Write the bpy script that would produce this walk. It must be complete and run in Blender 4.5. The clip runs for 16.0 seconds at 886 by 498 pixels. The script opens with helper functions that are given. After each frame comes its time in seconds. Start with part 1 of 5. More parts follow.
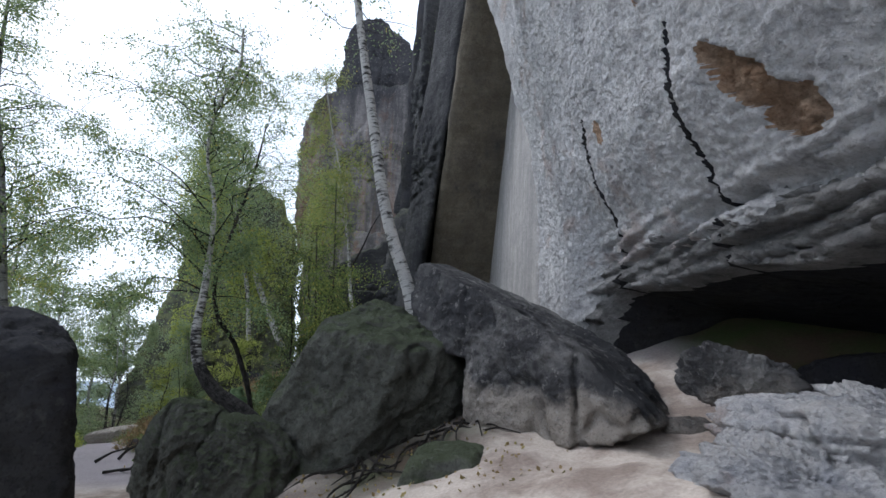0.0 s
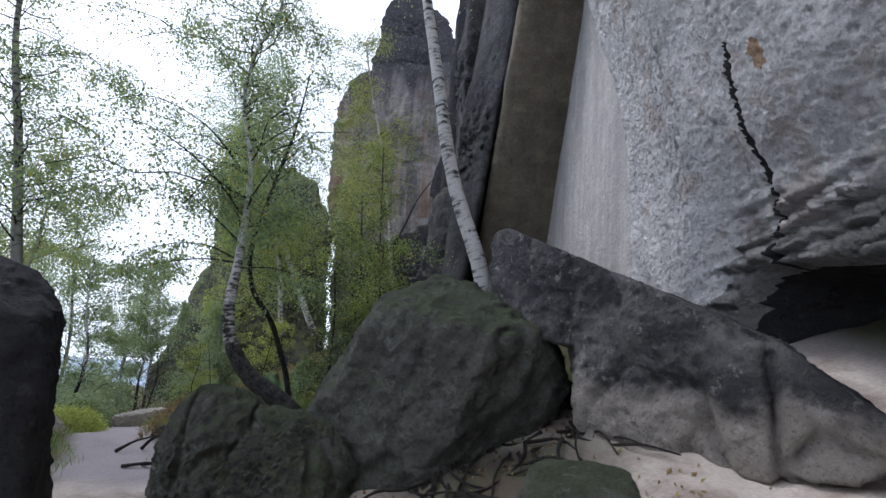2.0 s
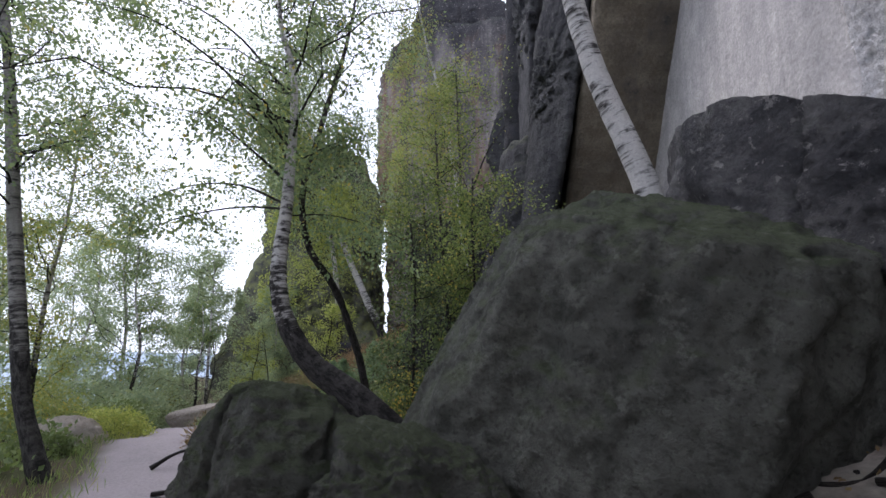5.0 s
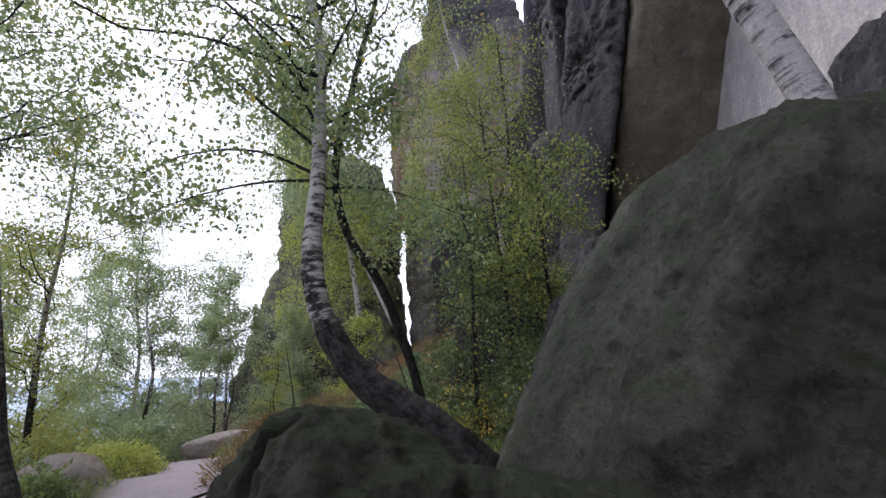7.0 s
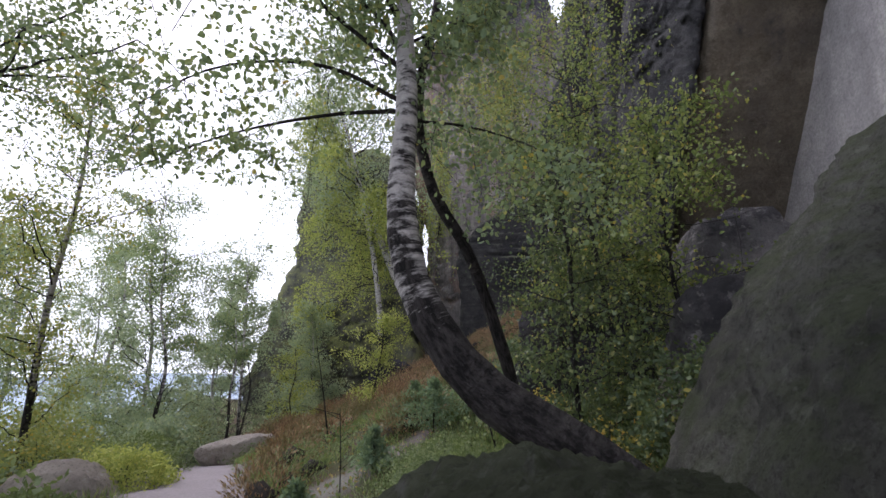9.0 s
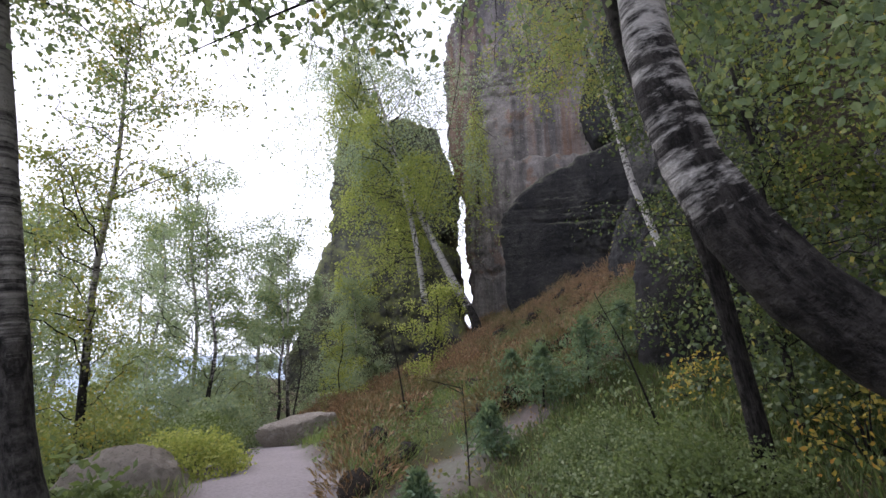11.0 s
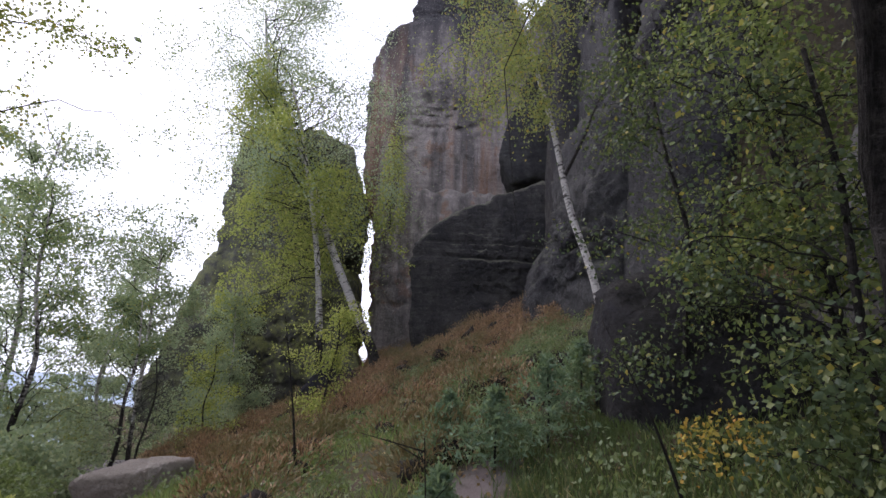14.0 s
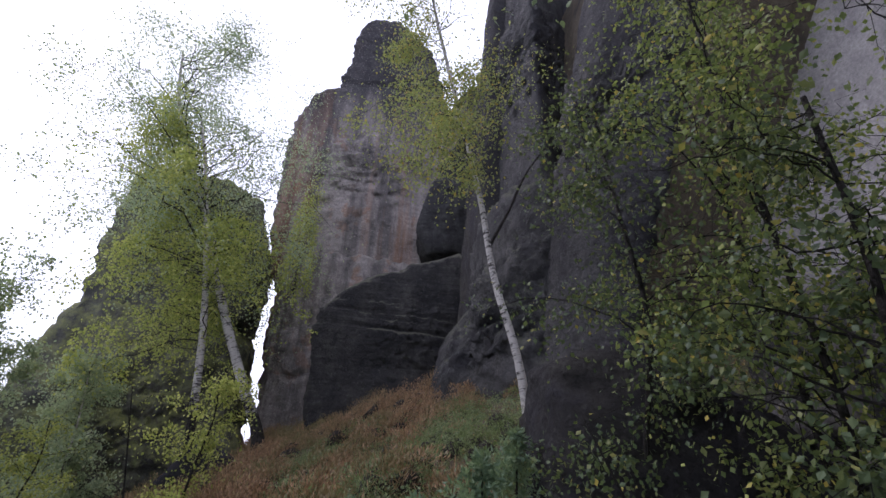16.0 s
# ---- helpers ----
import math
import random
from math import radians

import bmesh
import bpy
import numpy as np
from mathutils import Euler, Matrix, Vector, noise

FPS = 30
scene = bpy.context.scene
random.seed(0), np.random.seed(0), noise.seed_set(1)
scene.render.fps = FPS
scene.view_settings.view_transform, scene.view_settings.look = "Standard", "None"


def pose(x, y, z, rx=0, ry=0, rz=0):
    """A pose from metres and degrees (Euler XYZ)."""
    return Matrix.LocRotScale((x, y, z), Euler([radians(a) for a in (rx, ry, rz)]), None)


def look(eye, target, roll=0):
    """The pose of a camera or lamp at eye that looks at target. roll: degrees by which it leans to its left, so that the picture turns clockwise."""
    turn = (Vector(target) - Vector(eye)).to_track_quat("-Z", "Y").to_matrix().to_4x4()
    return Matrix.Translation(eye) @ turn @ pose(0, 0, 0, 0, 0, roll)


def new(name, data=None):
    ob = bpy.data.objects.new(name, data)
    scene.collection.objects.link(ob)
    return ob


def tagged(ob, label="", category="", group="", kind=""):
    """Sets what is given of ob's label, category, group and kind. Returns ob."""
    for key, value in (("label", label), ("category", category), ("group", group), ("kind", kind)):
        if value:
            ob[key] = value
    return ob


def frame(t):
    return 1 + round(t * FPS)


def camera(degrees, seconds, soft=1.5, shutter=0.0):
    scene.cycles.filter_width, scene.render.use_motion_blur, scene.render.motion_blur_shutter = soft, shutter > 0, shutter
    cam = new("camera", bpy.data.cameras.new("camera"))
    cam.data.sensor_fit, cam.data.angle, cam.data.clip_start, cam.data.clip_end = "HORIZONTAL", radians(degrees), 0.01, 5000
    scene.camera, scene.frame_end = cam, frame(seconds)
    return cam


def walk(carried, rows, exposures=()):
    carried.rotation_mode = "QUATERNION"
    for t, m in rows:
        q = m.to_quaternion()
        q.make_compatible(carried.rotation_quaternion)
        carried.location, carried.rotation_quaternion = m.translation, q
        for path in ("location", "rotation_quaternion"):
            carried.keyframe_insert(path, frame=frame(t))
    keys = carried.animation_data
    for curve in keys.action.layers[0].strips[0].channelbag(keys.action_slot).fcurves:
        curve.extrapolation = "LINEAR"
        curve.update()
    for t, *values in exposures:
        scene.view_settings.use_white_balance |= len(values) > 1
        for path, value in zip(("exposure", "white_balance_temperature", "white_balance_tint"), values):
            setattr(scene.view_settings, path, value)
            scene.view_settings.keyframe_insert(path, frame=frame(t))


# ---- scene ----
cam = camera(86.4, 16.0)
# seconds, then the eye's place in metres and its turn in degrees
ROWS = [
    (0, 0.138, 0.092, 1.500, 104.56, -0.88, 1.22),
    (0.5, -0.071, 0.499, 1.457, 105.47, -1.29, -1.01),
    (1, -0.308, 0.908, 1.477, 104.90, -1.54, -0.26),
    (1.5, -0.543, 1.261, 1.492, 104.15, -2.49, 1.50),
    (2, -0.742, 1.692, 1.465, 103.42, -2.83, 3.96),
    (2.5, -0.960, 2.120, 1.464, 102.97, -2.13, 6.02),
    (3, -1.223, 2.548, 1.484, 102.21, -2.16, 7.36),
    (3.5, -1.389, 3.002, 1.467, 102.16, -2.51, 7.93),
    (4, -1.608, 3.418, 1.434, 101.06, -1.79, 8.80),
    (6.3, -2.518, 5.134, 1.276, 102.11, 1.04, 10.84),
    (6.5, -2.620, 5.242, 1.282, 102.59, 1.43, 10.89),
    (7, -2.895, 5.495, 1.257, 102.87, 1.70, 12.11),
    (7.5, -3.186, 5.761, 1.268, 102.41, 1.46, 12.89),
    (8, -3.470, 6.063, 1.242, 102.54, 1.31, 13.65),
    (8.5, -3.735, 6.332, 1.236, 102.94, 0.81, 13.32),
    (9, -3.989, 6.586, 1.236, 103.41, -0.17, 13.00),
    (9.5, -4.288, 6.830, 1.220, 103.34, 0.55, 13.89),
    (10, -4.640, 7.038, 1.118, 103.59, 0.60, 16.24),
    (10.2, -4.778, 7.120, 1.115, 103.15, 1.01, 16.73),
    (12.3, -5.720, 8.116, 0.983, 98.98, 1.30, 11.90),
    (12.5, -5.767, 8.226, 0.961, 99.29, 1.24, 10.90),
    (13, -5.815, 8.429, 0.976, 100.02, 0.59, 9.73),
    (13.5, -5.931, 8.636, 1.023, 101.88, -0.33, 7.31),
    (14, -6.046, 8.825, 1.067, 105.16, -2.60, 2.58),
    (14.5, -6.086, 9.098, 1.126, 108.49, -2.87, 0.11),
    (15, -6.182, 9.315, 1.136, 110.70, -3.15, -2.14),
    (15.5, -6.220, 9.524, 1.184, 112.26, -2.86, -5.49),
    (16, -6.179, 9.812, 1.220, 114.52, -3.03, -9.19),
]
walk(cam, [(t, pose(x, y, z, a, b, c)) for t, x, y, z, a, b, c in ROWS],
     [(0.0, 0.15, 5750, 13), (2.0, 0.3, 5750, 16), (4.0, 0.42, 5850, 19), (7.0, 0.55, 6050, 25), (9.5, 0.5, 6100, 25), (12.5, 0.58, 6150, 23), (14.0, 0.35, 6100, 27), (15.0, 0.18, 5950, 28), (16.0, 0.25, 5900, 29)])

# ---- light ----
world = bpy.data.worlds.new("overcast_sky")
scene.world = world
world.use_nodes = True
wn, wl = world.node_tree.nodes, world.node_tree.links
wn.clear()
sky = wn.new("ShaderNodeTexSky")
sky.sky_type, sky.sun_disc = "NISHITA", False
sky.sun_elevation, sky.sun_rotation = radians(48), radians(-60)
sky.dust_density, sky.air_density, sky.ozone_density = 6.0, 1.0, 0.6
veil = wn.new("ShaderNodeMix")
veil.data_type, veil.blend_type = "RGBA", "MIX"
veil.inputs["Factor"].default_value = 0.85
veil.inputs["B"].default_value = (13.2, 14.0, 15.0, 1)
bg = wn.new("ShaderNodeBackground")
bg.inputs["Strength"].default_value = 0.1
wout = wn.new("ShaderNodeOutputWorld")
wl.new(sky.outputs[0], veil.inputs["A"])
wl.new(veil.outputs["Result"], bg.inputs["Color"])
wl.new(bg.outputs[0], wout.inputs[0])

sun = new("sun", bpy.data.lights.new("sun", "SUN"))
sun.data.energy, sun.data.angle, sun.data.color = 1.3, radians(20), (1.0, 0.97, 0.92)
sun.matrix_world = look((-30, 18, 40), (0, 0, 0))


# ---- noise, in arrays ----
RNG = np.random.RandomState(7)
PERM = RNG.permutation(256)
PERM = np.concatenate([PERM, PERM, PERM])
GRAD = RNG.normal(size=(256, 3))
GRAD /= np.linalg.norm(GRAD, axis=1)[:, None]


def perlin(p):
    """Gradient noise of the points p (n, 3), about -0.7 to 0.7."""
    p = np.asarray(p, float)
    i = np.floor(p).astype(int)
    f = p - i
    w = f * f * f * (f * (f * 6 - 15) + 10)
    i &= 255
    total = np.zeros(len(p))
    for a in (0, 1):
        for b in (0, 1):
            for c in (0, 1):
                h = PERM[PERM[PERM[(i[:, 0] + a) & 255] + ((i[:, 1] + b) & 255)] + ((i[:, 2] + c) & 255)]
                dot = ((f - (a, b, c)) * GRAD[h]).sum(1)
                wt = (w[:, 0] if a else 1 - w[:, 0]) * (w[:, 1] if b else 1 - w[:, 1]) * (w[:, 2] if c else 1 - w[:, 2])
                total += dot * wt
    return total


def fbm(p, scale, octaves=4, gain=0.5):
    p = np.asarray(p, float) * scale
    total, amp = np.zeros(len(p)), 1.0
    for k in range(octaves):
        total += amp * perlin(p * 2.03 ** k + 17.3 * k)
        amp *= gain
    return total


def ridged(p, scale, octaves=3):
    p = np.asarray(p, float) * scale
    total, amp = np.zeros(len(p)), 1.0
    for k in range(octaves):
        total += amp * (1 - 2.2 * np.abs(perlin(p * 2.1 ** k + 9.1 * k)))
        amp *= 0.5
    return total


def smooth(a, b, v):
    s = np.clip((np.asarray(v, float) - a) / (b - a), 0, 1)
    return s * s * (3 - 2 * s)


# ---- materials ----
def material(name):
    m = bpy.data.materials.new(name)
    m.use_nodes = True
    n = m.node_tree.nodes
    return m, n, m.node_tree.links, n["Principled BSDF"]


def tex(n, l, kind, scale, vec, detail=6.0, rough=0.6, stretch=None):
    if stretch:
        mp = n.new("ShaderNodeMapping")
        mp.inputs["Scale"].default_value = stretch
        l.new(vec, mp.inputs["Vector"])
        vec = mp.outputs[0]
    t = n.new({"noise": "ShaderNodeTexNoise", "voronoi": "ShaderNodeTexVoronoi"}[kind])
    t.inputs["Scale"].default_value = scale
    if kind == "noise":
        t.inputs["Detail"].default_value, t.inputs["Roughness"].default_value = detail, rough
    l.new(vec, t.inputs["Vector"])
    return t.outputs[0]


def ramp(n, l, val, stops):
    r = n.new("ShaderNodeValToRGB")
    e = r.color_ramp.elements
    while len(e) < len(stops):
        e.new(0.5)
    for k, (pos, col) in enumerate(stops):
        e[k].position = pos
        e[k].color = (*col, 1) if len(col) == 3 else col
    l.new(val, r.inputs[0])
    return r.outputs[0]


def mix(n, l, fac, a, b, mode="MIX"):
    m = n.new("ShaderNodeMix")
    m.data_type, m.blend_type = "RGBA", mode
    for sock, v in (("Factor", fac), ("A", a), ("B", b)):
        if isinstance(v, (int, float)):
            m.inputs[sock].default_value = v
        elif isinstance(v, tuple):
            m.inputs[sock].default_value = (*v, 1)
        else:
            l.new(v, m.inputs[sock])
    return m.outputs["Result"]


def math_node(n, l, op, a, b=0.0):
    m = n.new("ShaderNodeMath")
    m.operation = op
    for k, v in enumerate((a, b)):
        if isinstance(v, (int, float)):
            m.inputs[k].default_value = v
        else:
            l.new(v, m.inputs[k])
    return m.outputs[0]


def bump(n, l, bsdf, height, strength, dist):
    b = n.new("ShaderNodeBump")
    b.inputs["Strength"].default_value, b.inputs["Distance"].default_value = strength, dist
    l.new(height, b.inputs["Height"])
    l.new(b.outputs[0], bsdf.inputs["Normal"])


def sandstone(name, light, dark, crust=0.5, crust_col=(0.035, 0.035, 0.04), moss=0.0, moss_up=0.45, moss_col=(0.05, 0.075, 0.025),
              streak=0.0, rust=0.0, grain=1.0, strata=0.0, rust_col=(0.33, 0.15, 0.06), foot=None, cap=None, runs=0.0):
    """Weathered sandstone: two tones, a dark crust in patches and runs, moss on what faces up, rusty flakes."""
    m, n, l, bsdf = material(name)
    geo = n.new("ShaderNodeNewGeometry")
    pos = geo.outputs["Position"]
    big = tex(n, l, "noise", 0.55, pos, 5, 0.6)
    mid = tex(n, l, "noise", 2.6, pos, 8, 0.65)
    fine = tex(n, l, "noise", 17.0, pos, 8, 0.75)
    col = mix(n, l, ramp(n, l, mid, [(0.32, (0, 0, 0)), (0.68, (1, 1, 1))]), dark, light)
    col = mix(n, l, 0.5, col, ramp(n, l, fine, [(0.3, (0.2, 0.2, 0.2)), (0.7, (0.85, 0.85, 0.85))]), "OVERLAY")
    if strata:
        lay = tex(n, l, "noise", 1.0, pos, 6, 0.6, (0.35, 0.35, 6.0))
        col = mix(n, l, math_node(n, l, "MULTIPLY", ramp(n, l, lay, [(0.42, (0, 0, 0)), (0.6, (1, 1, 1))]), strata), col, dark)
    if rust:
        spots = math_node(n, l, "MULTIPLY", tex(n, l, "noise", 1.4, pos, 7, 0.6), tex(n, l, "noise", 0.5, pos, 3, 0.5, (1, 1, 0.45)))
        col = mix(n, l, math_node(n, l, "MULTIPLY", ramp(n, l, spots, [(0.30, (0, 0, 0)), (0.36, (1, 1, 1))]), rust), col, rust_col)
    if streak:
        run = tex(n, l, "noise", 1.3, pos, 5, 0.6, (1.0, 1.0, 0.06))
        col = mix(n, l, math_node(n, l, "MULTIPLY", ramp(n, l, run, [(0.45, (0, 0, 0)), (0.62, (1, 1, 1))]), streak), col, crust_col)
    if crust:
        lo = 0.72 - 0.42 * crust
        patch = math_node(n, l, "ADD", math_node(n, l, "ADD", math_node(n, l, "MULTIPLY", big, 0.45), math_node(n, l, "MULTIPLY", mid, 0.35)), math_node(n, l, "MULTIPLY", fine, 0.2))
        col = mix(n, l, math_node(n, l, "MULTIPLY", ramp(n, l, patch, [(lo - 0.05, (0, 0, 0)), (lo + 0.05, (1, 1, 1))]), 0.9), col, crust_col)
    if runs:
        dribble = tex(n, l, "noise", 0.42, pos, 5, 0.6, (1.0, 1.0, 0.035))
        col = mix(n, l, math_node(n, l, "MULTIPLY", ramp(n, l, dribble, [(0.55, (0, 0, 0)), (0.62, (1, 1, 1))]), runs), col, rust_col)
    if cap:
        sc = n.new("ShaderNodeSeparateXYZ")
        l.new(pos, sc.inputs[0])
        hi = math_node(n, l, "ADD", sc.outputs[2], math_node(n, l, "MULTIPLY", math_node(n, l, "SUBTRACT", tex(n, l, "noise", 0.3, pos, 5, 0.6, (1.0, 1.0, 0.3)), 0.5), 14.0))
        hi = math_node(n, l, "DIVIDE", math_node(n, l, "SUBTRACT", hi, cap[0] - 1.0), 4.0)
        col = mix(n, l, ramp(n, l, hi, [(0.0, (0, 0, 0)), (1.0, (0.92, 0.92, 0.92))]), col, cap[1])
    if foot:
        sp = n.new("ShaderNodeSeparateXYZ")
        l.new(pos, sp.inputs[0])
        lev = math_node(n, l, "ADD", sp.outputs[2], math_node(n, l, "MULTIPLY", math_node(n, l, "SUBTRACT", big, 0.5), 1.6))
        lev = math_node(n, l, "ADD", lev, math_node(n, l, "MULTIPLY", math_node(n, l, "SUBTRACT", mid, 0.5), 0.7))
        col = mix(n, l, ramp(n, l, math_node(n, l, "DIVIDE", lev, 2.0), [(foot[0] / 2 - 0.06, (0.85, 0.85, 0.85)), (foot[0] / 2 + 0.08, (0, 0, 0))]), col,
                  mix(n, l, fine, tuple(0.55 * c for c in foot[1]), foot[1]))
    if moss:
        sep = n.new("ShaderNodeSeparateXYZ")
        l.new(geo.outputs["Normal"], sep.inputs[0])
        up = math_node(n, l, "MULTIPLY_ADD", sep.outputs[2], moss_up)
        up.node.inputs[2].default_value = 0.15 - 0.6 * moss_up
        gr = math_node(n, l, "ADD", up, math_node(n, l, "MULTIPLY", tex(n, l, "noise", 1.9, pos, 8, 0.7), 0.75))
        col = mix(n, l, math_node(n, l, "MULTIPLY", ramp(n, l, gr, [(0.36, (0, 0, 0)), (0.62, (1, 1, 1))]), moss), col,
                  mix(n, l, fine, moss_col, tuple(1.7 * c for c in moss_col)))
    fleck = tex(n, l, "noise", 31.0, pos, 4, 0.6)
    col = mix(n, l, math_node(n, l, "MULTIPLY", ramp(n, l, fleck, [(0.55, (0, 0, 0)), (0.63, (1, 1, 1))]), 0.3 * min(grain, 1.3)), col, tuple(0.6 * c for c in dark))
    scab = tex(n, l, "noise", 7.0, pos, 7, 0.7)
    col = mix(n, l, math_node(n, l, "MULTIPLY", ramp(n, l, scab, [(0.58, (0, 0, 0)), (0.63, (1, 1, 1))]), 0.22 * min(grain, 1.3)), col, tuple(min(0.75, 1.35 * c) for c in light))
    l.new(col, bsdf.inputs["Base Color"])
    bsdf.inputs["Roughness"].default_value = 0.86
    bsdf.inputs["Specular IOR Level"].default_value = 0.08
    pits = tex(n, l, "voronoi", 9.0, pos)
    h = math_node(n, l, "ADD", math_node(n, l, "MULTIPLY", fine, 0.6), math_node(n, l, "ADD", math_node(n, l, "MULTIPLY", mid, 1.1), math_node(n, l, "MULTIPLY", pits, 0.25)))
    bump(n, l, bsdf, h, 1.0 * grain, 0.085)
    return m


ROCK_PALE = sandstone("pale_sandstone", (0.76, 0.735, 0.70), (0.46, 0.445, 0.43), crust=0.17, crust_col=(0.10, 0.10, 0.105), rust=0.3, grain=1.6)
ROCK_BED = sandstone("bedded_sandstone", (0.46, 0.44, 0.41), (0.20, 0.19, 0.18), crust=0.36, crust_col=(0.06, 0.06, 0.06), strata=0.45, grain=1.6)
ROCK_SCAR = sandstone("rusty_fresh_sandstone", (0.58, 0.42, 0.29), (0.30, 0.18, 0.105), crust=0.15, crust_col=(0.12, 0.085, 0.06), grain=1.7)
ROCK_SMOOTH = sandstone("smooth_sandstone", (0.40, 0.375, 0.345), (0.28, 0.265, 0.25), crust=0.1, streak=0.35, crust_col=(0.12, 0.12, 0.12), grain=0.4)
ROCK_BROWN = sandstone("brown_sandstone", (0.20, 0.17, 0.125), (0.12, 0.10, 0.072), crust=0.32, streak=0.3, strata=0.35, grain=0.9)
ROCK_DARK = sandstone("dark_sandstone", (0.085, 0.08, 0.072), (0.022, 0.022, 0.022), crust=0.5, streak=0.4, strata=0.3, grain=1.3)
ROCK_SLAB = sandstone("slab_sandstone", (0.46, 0.435, 0.40), (0.17, 0.165, 0.16), crust=0.56, streak=0.6, rust=0.0, crust_col=(0.05, 0.05, 0.054), grain=1.7, foot=(1.25, (0.58, 0.51, 0.43)))
ROCK_MOSSY = sandstone("mossy_sandstone", (0.19, 0.19, 0.16), (0.062, 0.063, 0.052), crust=0.38, crust_col=(0.026, 0.027, 0.025), grain=1.5, moss=0.6, moss_up=0.6, moss_col=(0.055, 0.072, 0.03))
ROCK_TOWER = sandstone("tower_sandstone", (0.46, 0.41, 0.375), (0.22, 0.20, 0.185), crust=0.36, streak=0.6, rust=0.4, strata=0.3, crust_col=(0.045, 0.045, 0.047), moss=0.15, cap=(22.0, (0.04, 0.04, 0.044)), runs=0.42, grain=1.3)
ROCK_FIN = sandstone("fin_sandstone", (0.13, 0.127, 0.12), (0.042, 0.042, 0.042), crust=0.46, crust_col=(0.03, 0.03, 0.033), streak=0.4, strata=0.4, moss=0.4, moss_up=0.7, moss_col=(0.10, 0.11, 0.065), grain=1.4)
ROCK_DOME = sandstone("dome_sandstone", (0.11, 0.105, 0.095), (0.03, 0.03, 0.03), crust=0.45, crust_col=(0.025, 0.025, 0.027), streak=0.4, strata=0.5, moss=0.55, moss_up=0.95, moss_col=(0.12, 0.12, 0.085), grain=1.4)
ROCK_PILLAR = sandstone("lichened_sandstone", (0.20, 0.20, 0.16), (0.075, 0.075, 0.066), crust=0.42, streak=0.6, moss=0.75, moss_up=0.2, moss_col=(0.22, 0.235, 0.075))
ROCK_OUTCROP = sandstone("blue_grey_sandstone", (0.60, 0.565, 0.52), (0.32, 0.32, 0.33), crust=0.36, crust_col=(0.15, 0.155, 0.165), rust=0.35, grain=1.2)


def bark_material(name, pale, dark, darkness):
    m, n, l, bsdf = material(name)
    uv = n.new("ShaderNodeUVMap")
    vec = uv.outputs[0]
    band = tex(n, l, "noise", 1.0, vec, 5, 0.7, (1.6, 14.0, 1.0))
    patch = tex(n, l, "noise", 1.0, vec, 4, 0.6, (1.2, 2.2, 1.0))
    sep = n.new("ShaderNodeSeparateXYZ")
    l.new(vec, sep.inputs[0])
    low = ramp(n, l, math_node(n, l, "DIVIDE", sep.outputs[1], 5.0), [(0.0, (0.5, 0.5, 0.5)), (0.3, (0.36, 0.36, 0.36)), (0.42, (0.1, 0.1, 0.1)), (0.65, (0, 0, 0))])
    s = math_node(n, l, "ADD", math_node(n, l, "ADD", math_node(n, l, "MULTIPLY", band, 0.62), math_node(n, l, "MULTIPLY", patch, 0.38)), low)
    t0 = 0.66 - 0.22 * darkness
    crackle = tex(n, l, "noise", 1.0, vec, 6, 0.75, (9.0, 7.0, 1.0))
    rind = mix(n, l, ramp(n, l, crackle, [(0.42, (0, 0, 0)), (0.6, (1, 1, 1))]), tuple(0.5 * c for c in dark), tuple(2.6 * c for c in dark))
    col = mix(n, l, ramp(n, l, s, [(t0 - 0.05, (0, 0, 0)), (t0 + 0.04, (1, 1, 1))]), pale, rind)
    geo = n.new("ShaderNodeNewGeometry")
    fine = tex(n, l, "noise", 30.0, geo.outputs["Position"], 4, 0.7)
    col = mix(n, l, 0.3, col, ramp(n, l, fine, [(0.3, (0.3, 0.3, 0.3)), (0.7, (0.8, 0.8, 0.8))]), "OVERLAY")
    l.new(col, bsdf.inputs["Base Color"])
    bsdf.inputs["Roughness"].default_value = 0.75
    bsdf.inputs["Specular IOR Level"].default_value = 0.15
    bump(n, l, bsdf, math_node(n, l, "ADD", crackle, math_node(n, l, "ADD", s, fine)), 1.0, 0.045)
    return m


BARK = bark_material("birch_bark", (0.50, 0.48, 0.44), (0.022, 0.02, 0.018), 0.5)
BARK_GREY = bark_material("grey_birch_bark", (0.26, 0.25, 0.22), (0.03, 0.028, 0.025), 0.5)
BARK_ROOT = bark_material("root_bark", (0.15, 0.13, 0.11), (0.03, 0.026, 0.022), 0.6)
BARK_DARK = bark_material("dark_bark", (0.09, 0.08, 0.07), (0.02, 0.018, 0.016), 0.7)


